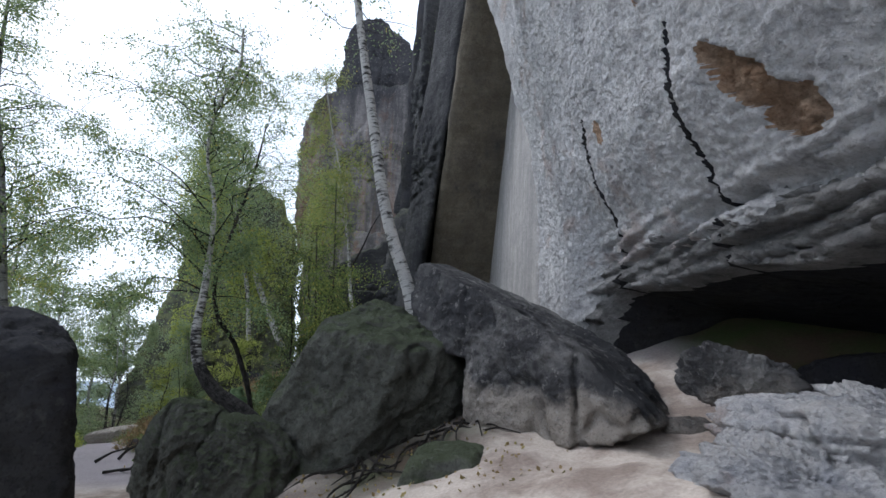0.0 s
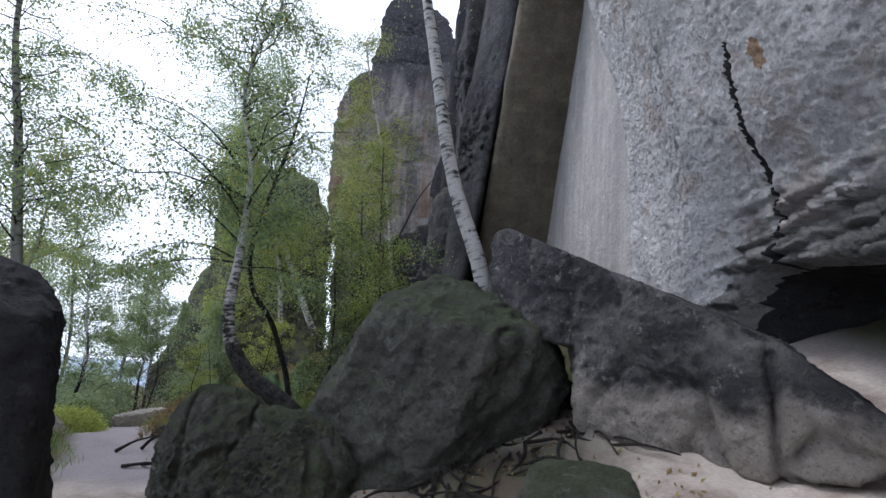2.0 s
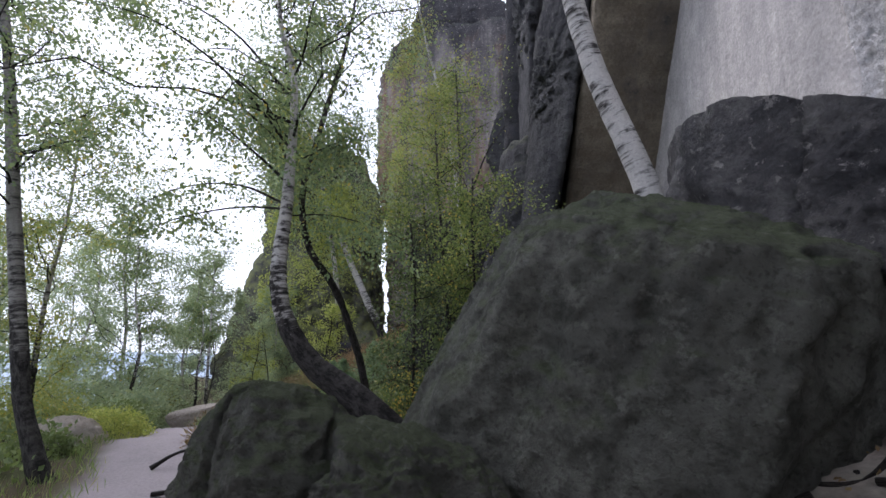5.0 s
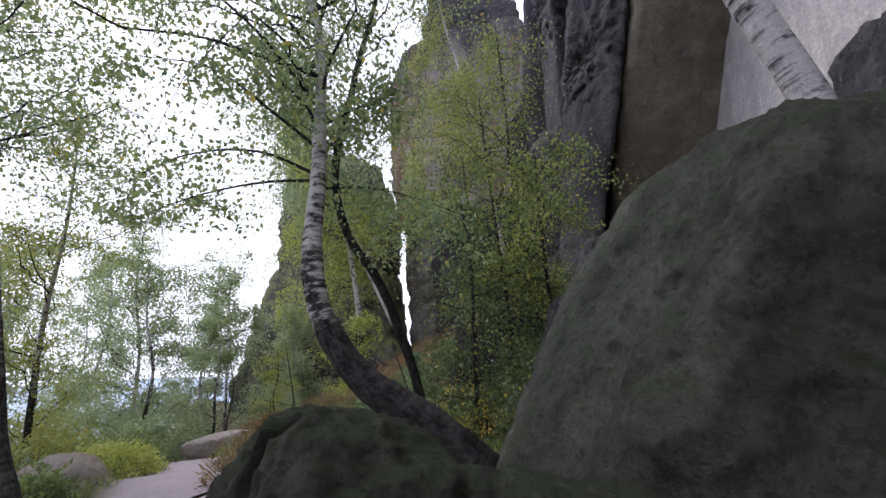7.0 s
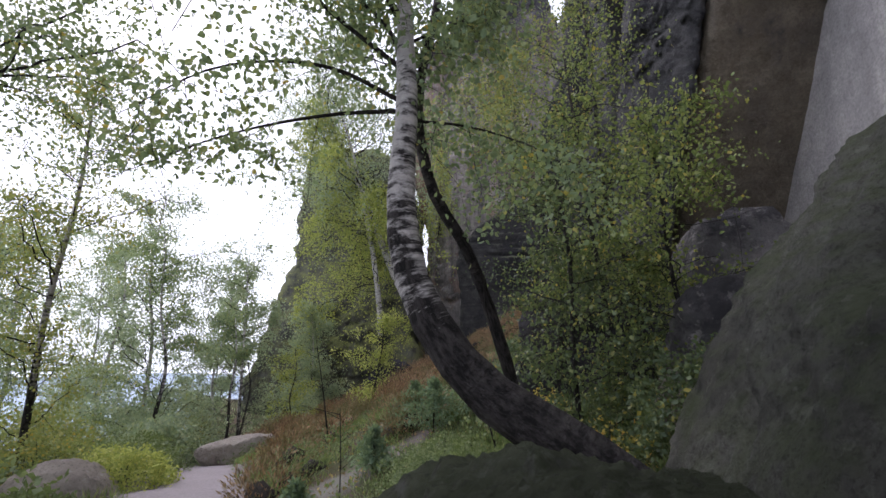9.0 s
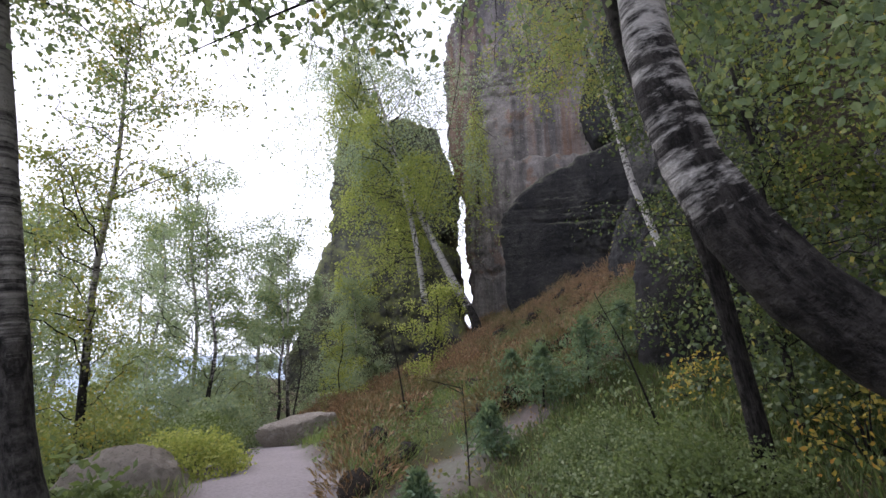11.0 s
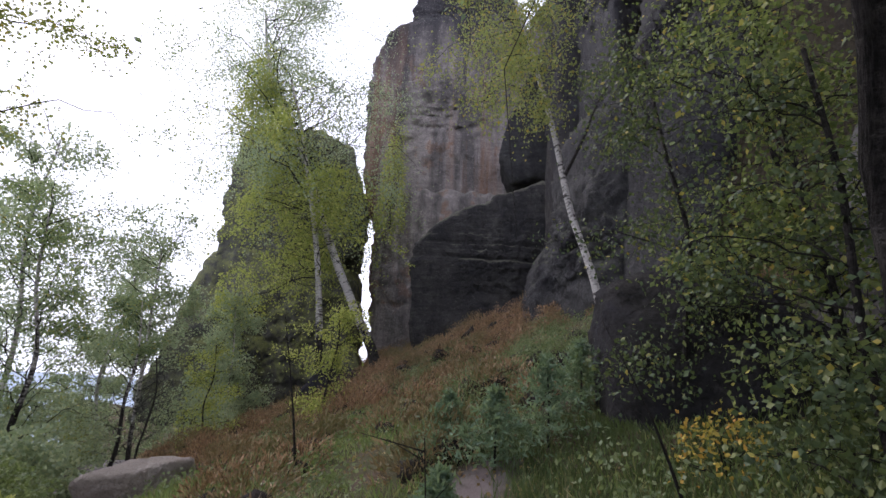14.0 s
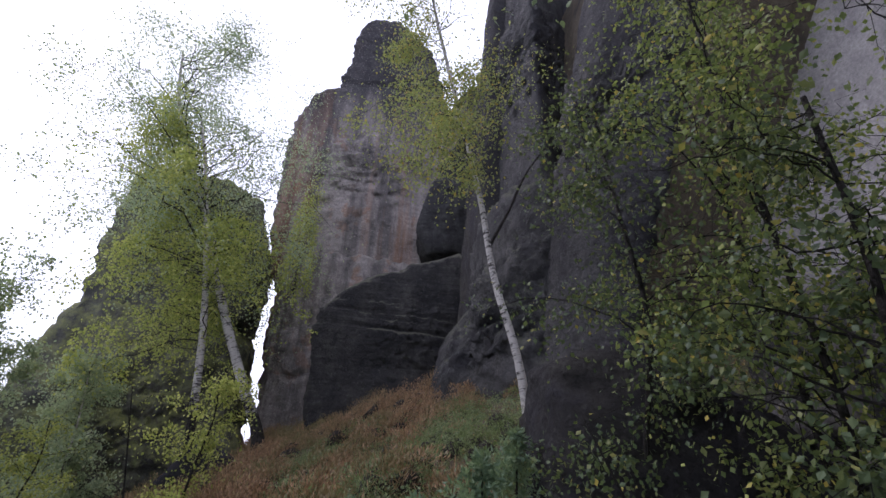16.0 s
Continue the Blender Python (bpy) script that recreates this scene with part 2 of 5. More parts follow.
def leaf_material(name, stops, patch=None, trans=0.42):
    m, n, l, bsdf = material(name)
    geo = n.new("ShaderNodeNewGeometry")
    col = ramp(n, l, geo.outputs["Random Per Island"], stops)
    if patch:
        where = tex(n, l, "noise", patch[0], geo.outputs["Position"], 4, 0.6)
        col = mix(n, l, ramp(n, l, where, [(0.45, (0, 0, 0)), (0.6, (0.75, 0.75, 0.75))]), col, patch[1])
    spot = tex(n, l, "noise", 40.0, geo.outputs["Position"], 3, 0.6)
    col = mix(n, l, 0.3, col, ramp(n, l, spot, [(0.3, (0.35, 0.35, 0.35)), (0.7, (0.75, 0.75, 0.75))]), "OVERLAY")
    l.new(col, bsdf.inputs["Base Color"])
    bsdf.inputs["Roughness"].default_value = 0.5
    bsdf.inputs["Specular IOR Level"].default_value = 0.22
    tr = n.new("ShaderNodeBsdfTranslucent")
    l.new(mix(n, l, 0.5, col, (0.28, 0.36, 0.08), "MIX"), tr.inputs["Color"])
    ms = n.new("ShaderNodeMixShader")
    ms.inputs[0].default_value = trans
    l.new(bsdf.outputs[0], ms.inputs[1])
    l.new(tr.outputs[0], ms.inputs[2])
    l.new(ms.outputs[0], n["Material Output"].inputs["Surface"])
    return m


LEAF = leaf_material("birch_leaf", [(0.0, (0.13, 0.19, 0.115)), (0.6, (0.235, 0.31, 0.17)), (0.955, (0.34, 0.38, 0.16)), (1.0, (0.54, 0.38, 0.06))], trans=0.45)
LEAF_THICKET = leaf_material("thicket_leaf", [(0.0, (0.085, 0.12, 0.04)), (0.6, (0.18, 0.235, 0.07)), (0.94, (0.31, 0.33, 0.095)), (1.0, (0.54, 0.40, 0.07))], trans=0.38)
LEAF_YELLOW = leaf_material("yellowing_leaf", [(0.0, (0.19, 0.225, 0.075)), (0.55, (0.29, 0.325, 0.105)), (0.9, (0.40, 0.37, 0.10)), (1.0, (0.52, 0.35, 0.06))])
# Far leaves are paled in their base colour to stand for haze.
LEAF_FAR = leaf_material("hazed_far_leaf", [(0.0, (0.26, 0.33, 0.22)), (0.6, (0.35, 0.42, 0.27)), (1.0, (0.45, 0.48, 0.28))])
# Leaf green darkened to hold the overhang's shade on growth below the cliff.
LEAF_DARK = leaf_material("cliff_shade_leaf", [(0.0, (0.04, 0.062, 0.034)), (0.7, (0.08, 0.115, 0.052)), (0.95, (0.17, 0.19, 0.07)), (1.0, (0.40, 0.32, 0.06))], trans=0.25)
LEAF_FIR = leaf_material("fir_needle", [(0.0, (0.09, 0.15, 0.10)), (0.7, (0.16, 0.24, 0.155)), (1.0, (0.23, 0.30, 0.18))])
LEAF_HEATH = leaf_material("heather_sprig", [(0.0, (0.09, 0.055, 0.035)), (0.4, (0.24, 0.14, 0.075)), (0.85, (0.42, 0.26, 0.145)), (1.0, (0.30, 0.25, 0.12))], (0.5, (0.13, 0.13, 0.05)), 0.05)
LEAF_BILBERRY = leaf_material("bilberry_leaf", [(0.0, (0.08, 0.115, 0.055)), (0.6, (0.155, 0.205, 0.105)), (1.0, (0.32, 0.36, 0.21))], (0.7, (0.10, 0.14, 0.05)))
LEAF_LIME = leaf_material("lime_green_leaf", [(0.0, (0.26, 0.31, 0.07)), (0.7, (0.44, 0.47, 0.12)), (1.0, (0.54, 0.53, 0.15))])
LEAF_GOLD = leaf_material("golden_leaf", [(0.0, (0.32, 0.28, 0.07)), (0.6, (0.54, 0.40, 0.07)), (1.0, (0.52, 0.25, 0.05))])
GRASS = leaf_material("grass_blade", [(0.0, (0.10, 0.16, 0.05)), (0.7, (0.18, 0.24, 0.085)), (1.0, (0.38, 0.34, 0.17))])
# Mossy green set darker than the grass, with the cliff's shade in the colour.
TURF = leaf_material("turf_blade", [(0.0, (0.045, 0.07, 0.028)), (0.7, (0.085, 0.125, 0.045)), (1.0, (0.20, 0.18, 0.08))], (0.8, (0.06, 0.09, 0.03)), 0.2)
LITTER = leaf_material("fallen_leaf", [(0.0, (0.14, 0.085, 0.05)), (0.7, (0.27, 0.165, 0.085)), (1.0, (0.44, 0.35, 0.14))])


# ---- meshes ----
def mesh_from(name, verts, faces, mat, uvs=None, flat=False):
    """verts (n, 3) and faces (m, 3) or (m, 4) arrays, or a list of tuples."""
    me = bpy.data.meshes.new(name)
    verts, faces = np.asarray(verts, float), np.asarray(faces, int)
    k = faces.shape[1]
    me.vertices.add(len(verts))
    me.vertices.foreach_set("co", verts.ravel())
    me.loops.add(faces.size)
    me.loops.foreach_set("vertex_index", faces.ravel().astype(np.int32))
    me.polygons.add(len(faces))
    me.polygons.foreach_set("loop_start", np.arange(0, faces.size, k, dtype=np.int32))
    me.polygons.foreach_set("use_smooth", np.full(len(faces), not flat))
    if uvs is not None:
        lay = me.uv_layers.new(name="UVMap")
        lay.data.foreach_set("uv", np.asarray(uvs, float)[faces.ravel()].ravel())
    me.update(calc_edges=True)
    me.validate()
    me.materials.append(mat)
    return me


def part(name, me, parent, label=""):
    ob = new(name, me)
    ob.parent = parent
    return tagged(ob, label)


def unit_sphere(level, cache={}):
    if level not in cache:
        bm = bmesh.new()
        bmesh.ops.create_icosphere(bm, subdivisions=level, radius=1.0)
        bm.verts.ensure_lookup_table()
        cache[level] = (np.array([v.co[:] for v in bm.verts]), np.array([[v.index for v in f.verts] for f in bm.faces]))
        bm.free()
    return cache[level]


def hull_planes(corners):
    bm = bmesh.new()
    for c in corners:
        bm.verts.new(c)
    bmesh.ops.convex_hull(bm, input=bm.verts)
    bm.normal_update()
    mid = Vector(np.mean(np.array(corners), axis=0))
    planes = []
    for f in bm.faces:
        nn, d = f.normal.copy(), f.normal.dot(f.verts[0].co - mid)
        if d < 0:
            nn, d = -nn, -d
        if d > 1e-4 and not any(nn.dot(p) > 0.999 for p, _ in planes):
            planes.append((nn, d))
    bm.free()
    return np.array([p[:] for p, _ in planes]), np.array([d for _, d in planes]), np.array(mid)


def rounded_hull(corners, level=6, sharp=14, rough=0.06, scale=1.2, strata=0.0, layer=0.5, cracks=0.0, seed=0.0, warp=0.0, dip=None):
    """A boulder: the rounded solid between the planes of its corners' hull, worn by noise, bedding joints and cracks."""
    dirs, faces = unit_sphere(level)
    nn, dd, mid = hull_planes(corners)
    s = np.clip(dirs @ nn.T / dd, 0, None)
    r = (s ** sharp).sum(1) ** (-1.0 / sharp)
    v = dirs * r[:, None] + mid
    size = r.mean()
    out = dirs
    q = v + seed
    if warp:
        v = v + warp * np.stack([fbm(q + 3, 0.5 / size, 2), fbm(q + 40, 0.5 / size, 2), 0.4 * fbm(q + 80, 0.5 / size, 2)], 1)
    h = rough * (1.2 * fbm(q, scale, 7, 0.6) + 0.5 * ridged(q + 5, scale * 0.7, 3) + 0.5 * ridged(q + 21, scale * 3.1, 3) + 0.34 * ridged(q + 33, scale * 9.0, 3) - 0.8)
    if dip is not None:
        d = np.array(dip) / np.linalg.norm(dip)
        g = q - 0.72 * (q @ d)[:, None] * d
        rib = 0.7 * ridged(g + 11, scale * 0.8, 2) + 0.8 * ridged(g + 17, scale * 2.4, 3)
        h += rough * (rib - rib.mean() - 0.3)
    if strata:
        zz = q[:, 2] + 0.12 * layer * fbm(q, 0.6, 3) + 0.03 * q[:, 0]
        lay = zz / layer + 0.35 * np.sin(2.3 * zz / layer)
        groove = np.exp(-((lay - np.round(lay)) / 0.09) ** 2)
        prone = perlin(np.stack([np.round(lay) * 7.1 + seed, q[:, 0] * 0.2, q[:, 1] * 0.2], 1))
        h += strata * (0.9 * prone - 0.8 * groove * (0.5 + smooth(-0.3, 0.3, fbm(q + 31, 0.7, 2))))
    if cracks:
        c = np.abs(fbm(q * (1, 1, 0.45) + 60, scale * 0.45, 3))
        h -= cracks * np.exp(-(c / 0.03) ** 2)
    return v + out * h[:, None], faces


def boulder(name, corners, mat, label, category="rock", kind="", **kw):
    """One worn rock. corners: those of its hull, or a list of hulls grown together."""
    hulls = corners if isinstance(corners[0][0], (tuple, list)) else [corners]
    v, f = rounded_hull(hulls[0], **kw)
    ob = tagged(new(name, mesh_from(name, v, f, mat)), label, category, "", kind)
    for c in hulls[1:]:
        v, f = rounded_hull(c, **kw)
        part("rock_block", mesh_from("rock_block", v, f, mat), ob)
    return ob


# ---- ground ----
PATH = np.array([(2.0, -8.0, 0.1), (0.1, 0.0, 0.0), (-1.6, 3.4, -0.06), (-2.6, 5.2, -0.2), (-4.6, 7.0, -0.36), (-6.4, 9.4, -0.42),
                 (-8.6, 12.2, -0.45), (-10.6, 14.6, -0.72), (-12.3, 17.2, -1.2), (-15.0, 21.0, -1.6), (-18.5, 27.0, -2.4), (-30.0, 40.0, -8.0)])


def along_path(x, y):
    """Signed way from the path's middle (right is plus), the path's height there, and how far along."""
    p = np.stack([x, y], 1)
    best = np.full(len(p), 1e9)
    side, height, where = np.zeros(len(p)), np.zeros(len(p)), np.zeros(len(p))
    for k in range(len(PATH) - 1):
        a, b = PATH[k, :2], PATH[k + 1, :2]
        e = b - a
        s = np.clip(((p - a) @ e) / (e @ e), 0, 1)
        d = p - (a + s[:, None] * e)
        dist = np.hypot(d[:, 0], d[:, 1])
        sg = np.where(e[0] * d[:, 1] - e[1] * d[:, 0] > 0, -1.0, 1.0)
        m = dist < best
        best = np.where(m, dist, best)
        side = np.where(m, sg * dist, side)
        height = np.where(m, PATH[k, 2] * (1 - s) + PATH[k + 1, 2] * s, height)
        where = np.where(m, k + s, where)
    return side, height, where


def side_track(x, y):
    """How far a place is from the faint bare track that climbs into the heather."""
    a, e = np.array([-7.3, 10.6]), np.array([1.35, 2.9])
    p = np.stack([x, y], 1) - a
    s = np.clip(p @ e / (e @ e), 0, 1)
    return np.hypot(*(p - s[:, None] * e).T)


def ground_z(x, y, fine=True):
    x, y = np.atleast_1d(np.asarray(x, float)), np.atleast_1d(np.asarray(y, float))
    side, z, w = along_path(x, y)
    r = np.clip(side - 0.7, 0, 60)
    r = r - np.clip(r - 10.5, 0, None) + 2.5 * (1 - np.exp(-np.clip(r - 10.5, 0, None) / 2.5))
    near = 1 - smooth(4.5, 8.0, y)
    z = z + near * (0.66 * smooth(0.3, 3.0, side) + 0.11 * np.clip(side - 2.4, 0, 5)) + (1 - near) * (0.25 * r + 0.016 * r * r)
    lf = np.clip(-side - 2.2, 0, None)
    z = z - 0.10 * np.clip(lf, 0, 4) - 0.55 * np.clip(lf - 4, 0, 200)
    beyond = np.clip(y - 52, 0, None)
    z = z - 0.6 * np.clip(beyond, 0, 200)
    p = np.stack([x, y, 0 * x], 1)
    z = np.maximum(z, -110.0) + smooth(150, 900, np.hypot(x, y)) * 40 * (fbm(p + 3.3, 0.0011, 4) - 0.1)
    z = z + 0.22 * np.exp(-((x - 0.4) ** 2 + (y - 6.6) ** 2) / 0.8)
    if fine:
        amp = smooth(0.5, 1.6, np.abs(side))
        z = z + (0.03 + 0.13 * amp) * fbm(p, 0.9, 4) + 0.015 * fbm(p, 5.0, 3)
    return z


def ground_sheet():
    u = np.linspace(-1, 1, 421)
    xs = -4.0 + 24 * u + 3600 * np.sign(u) * np.abs(u) ** 13
    ys = 12.0 + 26 * u + 3600 * np.sign(u) * np.abs(u) ** 13
    X, Y = np.meshgrid(xs, ys)
    x, y = X.ravel(), Y.ravel()
    v = np.stack([x, y, ground_z(x, y)], 1)
    n = len(u)
    i = np.arange(n * n).reshape(n, n)
    f = np.stack([i[:-1, :-1].ravel(), i[:-1, 1:].ravel(), i[1:, 1:].ravel(), i[1:, :-1].ravel()], 1)
    m, nd, l, bsdf = material("ground_earth")
    me = mesh_from("ground", v, f, m)
    side, _, w = along_path(x, y)
    wob = 0.35 * fbm(np.stack([x, y, 0 * x], 1), 0.8, 3)
    trod = 1 - smooth(0.55, 1.0, np.abs(side + wob))
    # Sand ends under the overhang; the dark soil beyond stands for the hollow's shade.
    sand = (1 - smooth(7.4, 9.0, y + 2 * wob)) * smooth(-3.5, -1.8, side) * (1 - smooth(3.0, 3.9, x + wob))
    sand = sand * (1 - 0.9 * np.exp(-((x + 0.5) / 1.0) ** 2 - ((y - 6.5) / 0.85) ** 2))
    dug = 1 - 0.7 * np.exp(-((x + 0.5) / 0.95) ** 2 - ((y - 6.5) / 0.8) ** 2)
    trod = np.maximum(trod, 0.4 * (1 - smooth(0.15, 0.5, side_track(x, y) + 1.5 * wob)))
    a = me.attributes.new("trod", "FLOAT", "POINT")
    a.data.foreach_set("value", dug * np.maximum(np.maximum(trod, sand), smooth(2.4, 3.0, x) * (1 - smooth(3.2, 4.2, x)) * (y < 9)))
    b = me.attributes.new("pale", "FLOAT", "POINT")
    b.data.foreach_set("value", sand)
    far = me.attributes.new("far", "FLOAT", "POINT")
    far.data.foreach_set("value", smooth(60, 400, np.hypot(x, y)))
    geo = nd.new("ShaderNodeNewGeometry")
    pos = geo.outputs["Position"]

    def attr(name):
        t = nd.new("ShaderNodeAttribute")
        t.attribute_name = name
        return t.outputs["Fac"]
    big, fine = tex(nd, l, "noise", 1.3, pos, 6, 0.6), tex(nd, l, "noise", 26.0, pos, 5, 0.7)
    soil = mix(nd, l, ramp(nd, l, big, [(0.35, (0, 0, 0)), (0.62, (1, 1, 1))]), (0.075, 0.055, 0.038), (0.05, 0.065, 0.024))
    trodden = mix(nd, l, big, (0.20, 0.18, 0.185), (0.28, 0.25, 0.25))
    dry = mix(nd, l, ramp(nd, l, big, [(0.38, (0, 0, 0)), (0.58, (1, 1, 1))]), (0.24, 0.19, 0.155), (0.46, 0.395, 0.33))
    path_col = mix(nd, l, attr("pale"), trodden, dry)
    col = mix(nd, l, attr("trod"), soil, path_col)
    col = mix(nd, l, 0.4, col, ramp(nd, l, fine, [(0.25, (0.25, 0.25, 0.25)), (0.75, (0.85, 0.85, 0.85))]), "OVERLAY")
    # Distance haze is put into the colour: far ground turns pale blue-grey.
    hazed_wood = mix(nd, l, tex(nd, l, "noise", 0.01, pos, 8, 0.7), (0.22, 0.28, 0.34), (0.38, 0.44, 0.50))
    col = mix(nd, l, attr("far"), col, hazed_wood)
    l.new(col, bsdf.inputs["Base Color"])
    bsdf.inputs["Roughness"].default_value = 0.95
    bsdf.inputs["Specular IOR Level"].default_value = 0.1
    bump(nd, l, bsdf, math_node(nd, l, "ADD", fine, big), 0.5, 0.03)
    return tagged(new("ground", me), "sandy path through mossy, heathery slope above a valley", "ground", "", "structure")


ground_sheet()


# ---- the overhanging cliff ----
def cliff_wall():
    """The long wall: an overhanging face over a bedded foot and a low hollow, smooth towards the far corner."""
    ys = np.concatenate([np.linspace(-14, 0, 40), np.linspace(0.05, 9.5, 400), np.linspace(9.53, 11.4, 60), np.linspace(11.5, 22.0, 90)])
    hs = np.concatenate([np.linspace(0, 0.07, 14), np.linspace(0.075, 0.16, 50), np.linspace(0.1615, 0.45, 260), np.linspace(0.455, 1.0, 60)])
    Y, H = np.meshgrid(ys, hs)
    y, h = Y.ravel(), H.ravel()
    face = np.where(y > 7, 2.25 - 0.04 * (y - 7), 2.25 + 0.16 * np.clip(7.0 - y, -20, 9))
    hollow = 1 - smooth(7.8, 9.0, y)
    lip = 2.66 + 0.10 * np.sin(y * 1.1) + 0.06 * np.sin(y * 2.7) - 1.9 * (1 - hollow)
    up = np.clip((h - 0.16) / 0.84, 0, None)
    zf = lip + up * 23.0
    dz = zf - lip
    foot = 0.75 * (1 - smooth(0.25, 2.2, dz)) * hollow
    rough_x = face + foot - 0.10 * np.clip(zf - 4.6, 0, None) - 0.10 * np.clip(zf - 6.3, 0, 7)
    slab_x = 2.05 - 0.055 * (y - 10.3) + 0.05 * (zf - 6.0)
    edge = 10.25 + 0.05 * (zf - 6)
    k = smooth(-0.12, 0.18, y - edge)
    over = rough_x * (1 - k) + slab_x * k
    lip_x = face + 0.75 * hollow
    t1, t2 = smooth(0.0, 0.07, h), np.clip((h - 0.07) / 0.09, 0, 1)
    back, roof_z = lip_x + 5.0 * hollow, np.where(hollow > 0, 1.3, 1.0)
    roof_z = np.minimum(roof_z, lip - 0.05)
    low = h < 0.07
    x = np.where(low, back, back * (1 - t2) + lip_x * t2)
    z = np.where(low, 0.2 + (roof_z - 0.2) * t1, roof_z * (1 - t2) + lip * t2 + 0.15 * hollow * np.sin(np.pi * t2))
    top = h >= 0.16
    x, z = np.where(top, over, x), np.where(top, zf, z)
    p = np.stack([x, y, z], 1)
    rough = 0.12 + 0.88 * (1 - k)
    d = rough * (0.10 * fbm(p, 0.7, 5, 0.55) + 0.022 * ridged(p * (1, 1, 1.7), 3.4, 4) + 0.036 * fbm(p * (1, 1, 1.5), 11, 4, 0.7) + 0.028 * ridged(p * (1, 1, 1.6), 7.5, 2))
    # bedded foot: ledges that stand out and deep joints between them
    bed = (1 - smooth(0.45, 1.25, dz)) * hollow * smooth(0.10, 0.15, h)
    lay = z / 0.24 + 0.7 * fbm(p, 0.5, 3) + 0.25 * y
    d += bed * (0.24 * perlin(np.stack([np.floor(lay) * 5.3, y * 0.55, 0 * y], 1)) + 0.13 * (0.5 - (lay - np.floor(lay))) - 0.08 * np.exp(-((lay - np.round(lay)) / 0.08) ** 2))
    d += bed * (0.10 * ridged(p * (1, 1, 2), 4.0, 4) + 0.12 * fbm(p, 1.6, 4) + 0.07 * fbm(p * (1, 1.6, 1.6), 6.0, 4, 0.65))
    joint = z - (lip + 0.66 + 0.10 * np.sin(1.7 * y) + 0.12 * fbm(p, 0.9, 2))
    d -= 0.22 * np.exp(-(joint / 0.09) ** 2) * hollow * (1 - smooth(5.2, 7.2, y))
    # two leaning cracks
    split = np.zeros(len(y))
    for yc, zc, lean, top in ((7.37, 3.23, -0.2, 5.5), (5.12, 3.2, -0.19, 5.5)):
        c = y - (yc + lean * (z - zc) + 0.06 * fbm(p + 8, 0.9, 2))
        cleft = np.exp(-(c / (0.017 + 0.003 * (yc - 5) + 0.004 * fbm(p + 3, 2.0, 2))) ** 2) * (1 - smooth(top - 0.3, top, z)) * smooth(2.2, 2.6, z)
        split = np.maximum(split, cleft)
        d -= 0.25 * cleft
    # the broken scar
    sa = (0.40 * (y - 4.02) + 0.917 * (z - 4.15)) / 0.72
    sb = (0.917 * (y - 4.02) - 0.40 * (z - 4.15)) / 0.15
    scar = 1 - smooth(0.88, 0.98, np.hypot(sa, sb * (0.8 + 0.3 * sa)) + 0.55 * fbm(p, 2.6, 4))
    d -= scar * (0.09 + 0.10 * fbm(p, 4, 4) + 0.07 * ridged(p * (1, 1.4, 0.8), 5.5, 3) + 0.05 * np.floor(3 * fbm(p + 5, 3.0, 3)))
    p[:, 0] -= d
    m = len(ys)
    i = np.arange(len(hs) * m).reshape(len(hs), m)
    f = np.stack([i[:-1, :-1].ravel(), i[1:, :-1].ravel(), i[1:, 1:].ravel(), i[:-1, 1:].ravel()], 1)
    me = mesh_from("wall", p, f, ROCK_PALE)
    me.materials.append(ROCK_SMOOTH)
    me.materials.append(ROCK_SCAR)
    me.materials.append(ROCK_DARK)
    me.materials.append(ROCK_BED)
    near_crack = np.exp(-((y - 6.6 + 0.9 * (z - 4.6)) / 0.7) ** 2)
    flakes = (fbm(p * (1, 1, 0.6) + 70, 1.9, 5) + 0.25 * near_crack > 0.62) & (z > 3.6) & (k < 0.5)
    footed = (dz < 0.62 + 0.5 * fbm(p, 0.8, 5, 0.6)) & (hollow > 0.3)
    # Dark rock stands for shade on the hollow's roof and back; cracks share it.
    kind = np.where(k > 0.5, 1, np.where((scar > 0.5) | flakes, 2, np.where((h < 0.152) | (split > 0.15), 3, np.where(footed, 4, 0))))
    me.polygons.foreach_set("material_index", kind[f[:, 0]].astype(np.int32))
    return tagged(new("cliff_overhang", me), "pale grey overhanging sandstone cliff with rusty scars above a hollow", "cliff", "", "structure")


cliff_wall()
boulder("cliff_corner", [(-0.95, 20.9, 1), (6, 22.2, 1), (-0.72, 19.6, 3), (0.02, 15.9, 9), (0.9, 11.6, 16), (6, 20.9, 3), (6, 12.0, 16), (-0.6, 26, 1), (6, 26, 1), (0.5, 26, 20), (6, 26, 27), (1.6, 12.5, 22), (6, 12.5, 24)],
        ROCK_BROWN, "brown smooth cliff face in a shaded corner", "cliff", "structure", level=6, sharp=34, rough=0.10, scale=0.5)
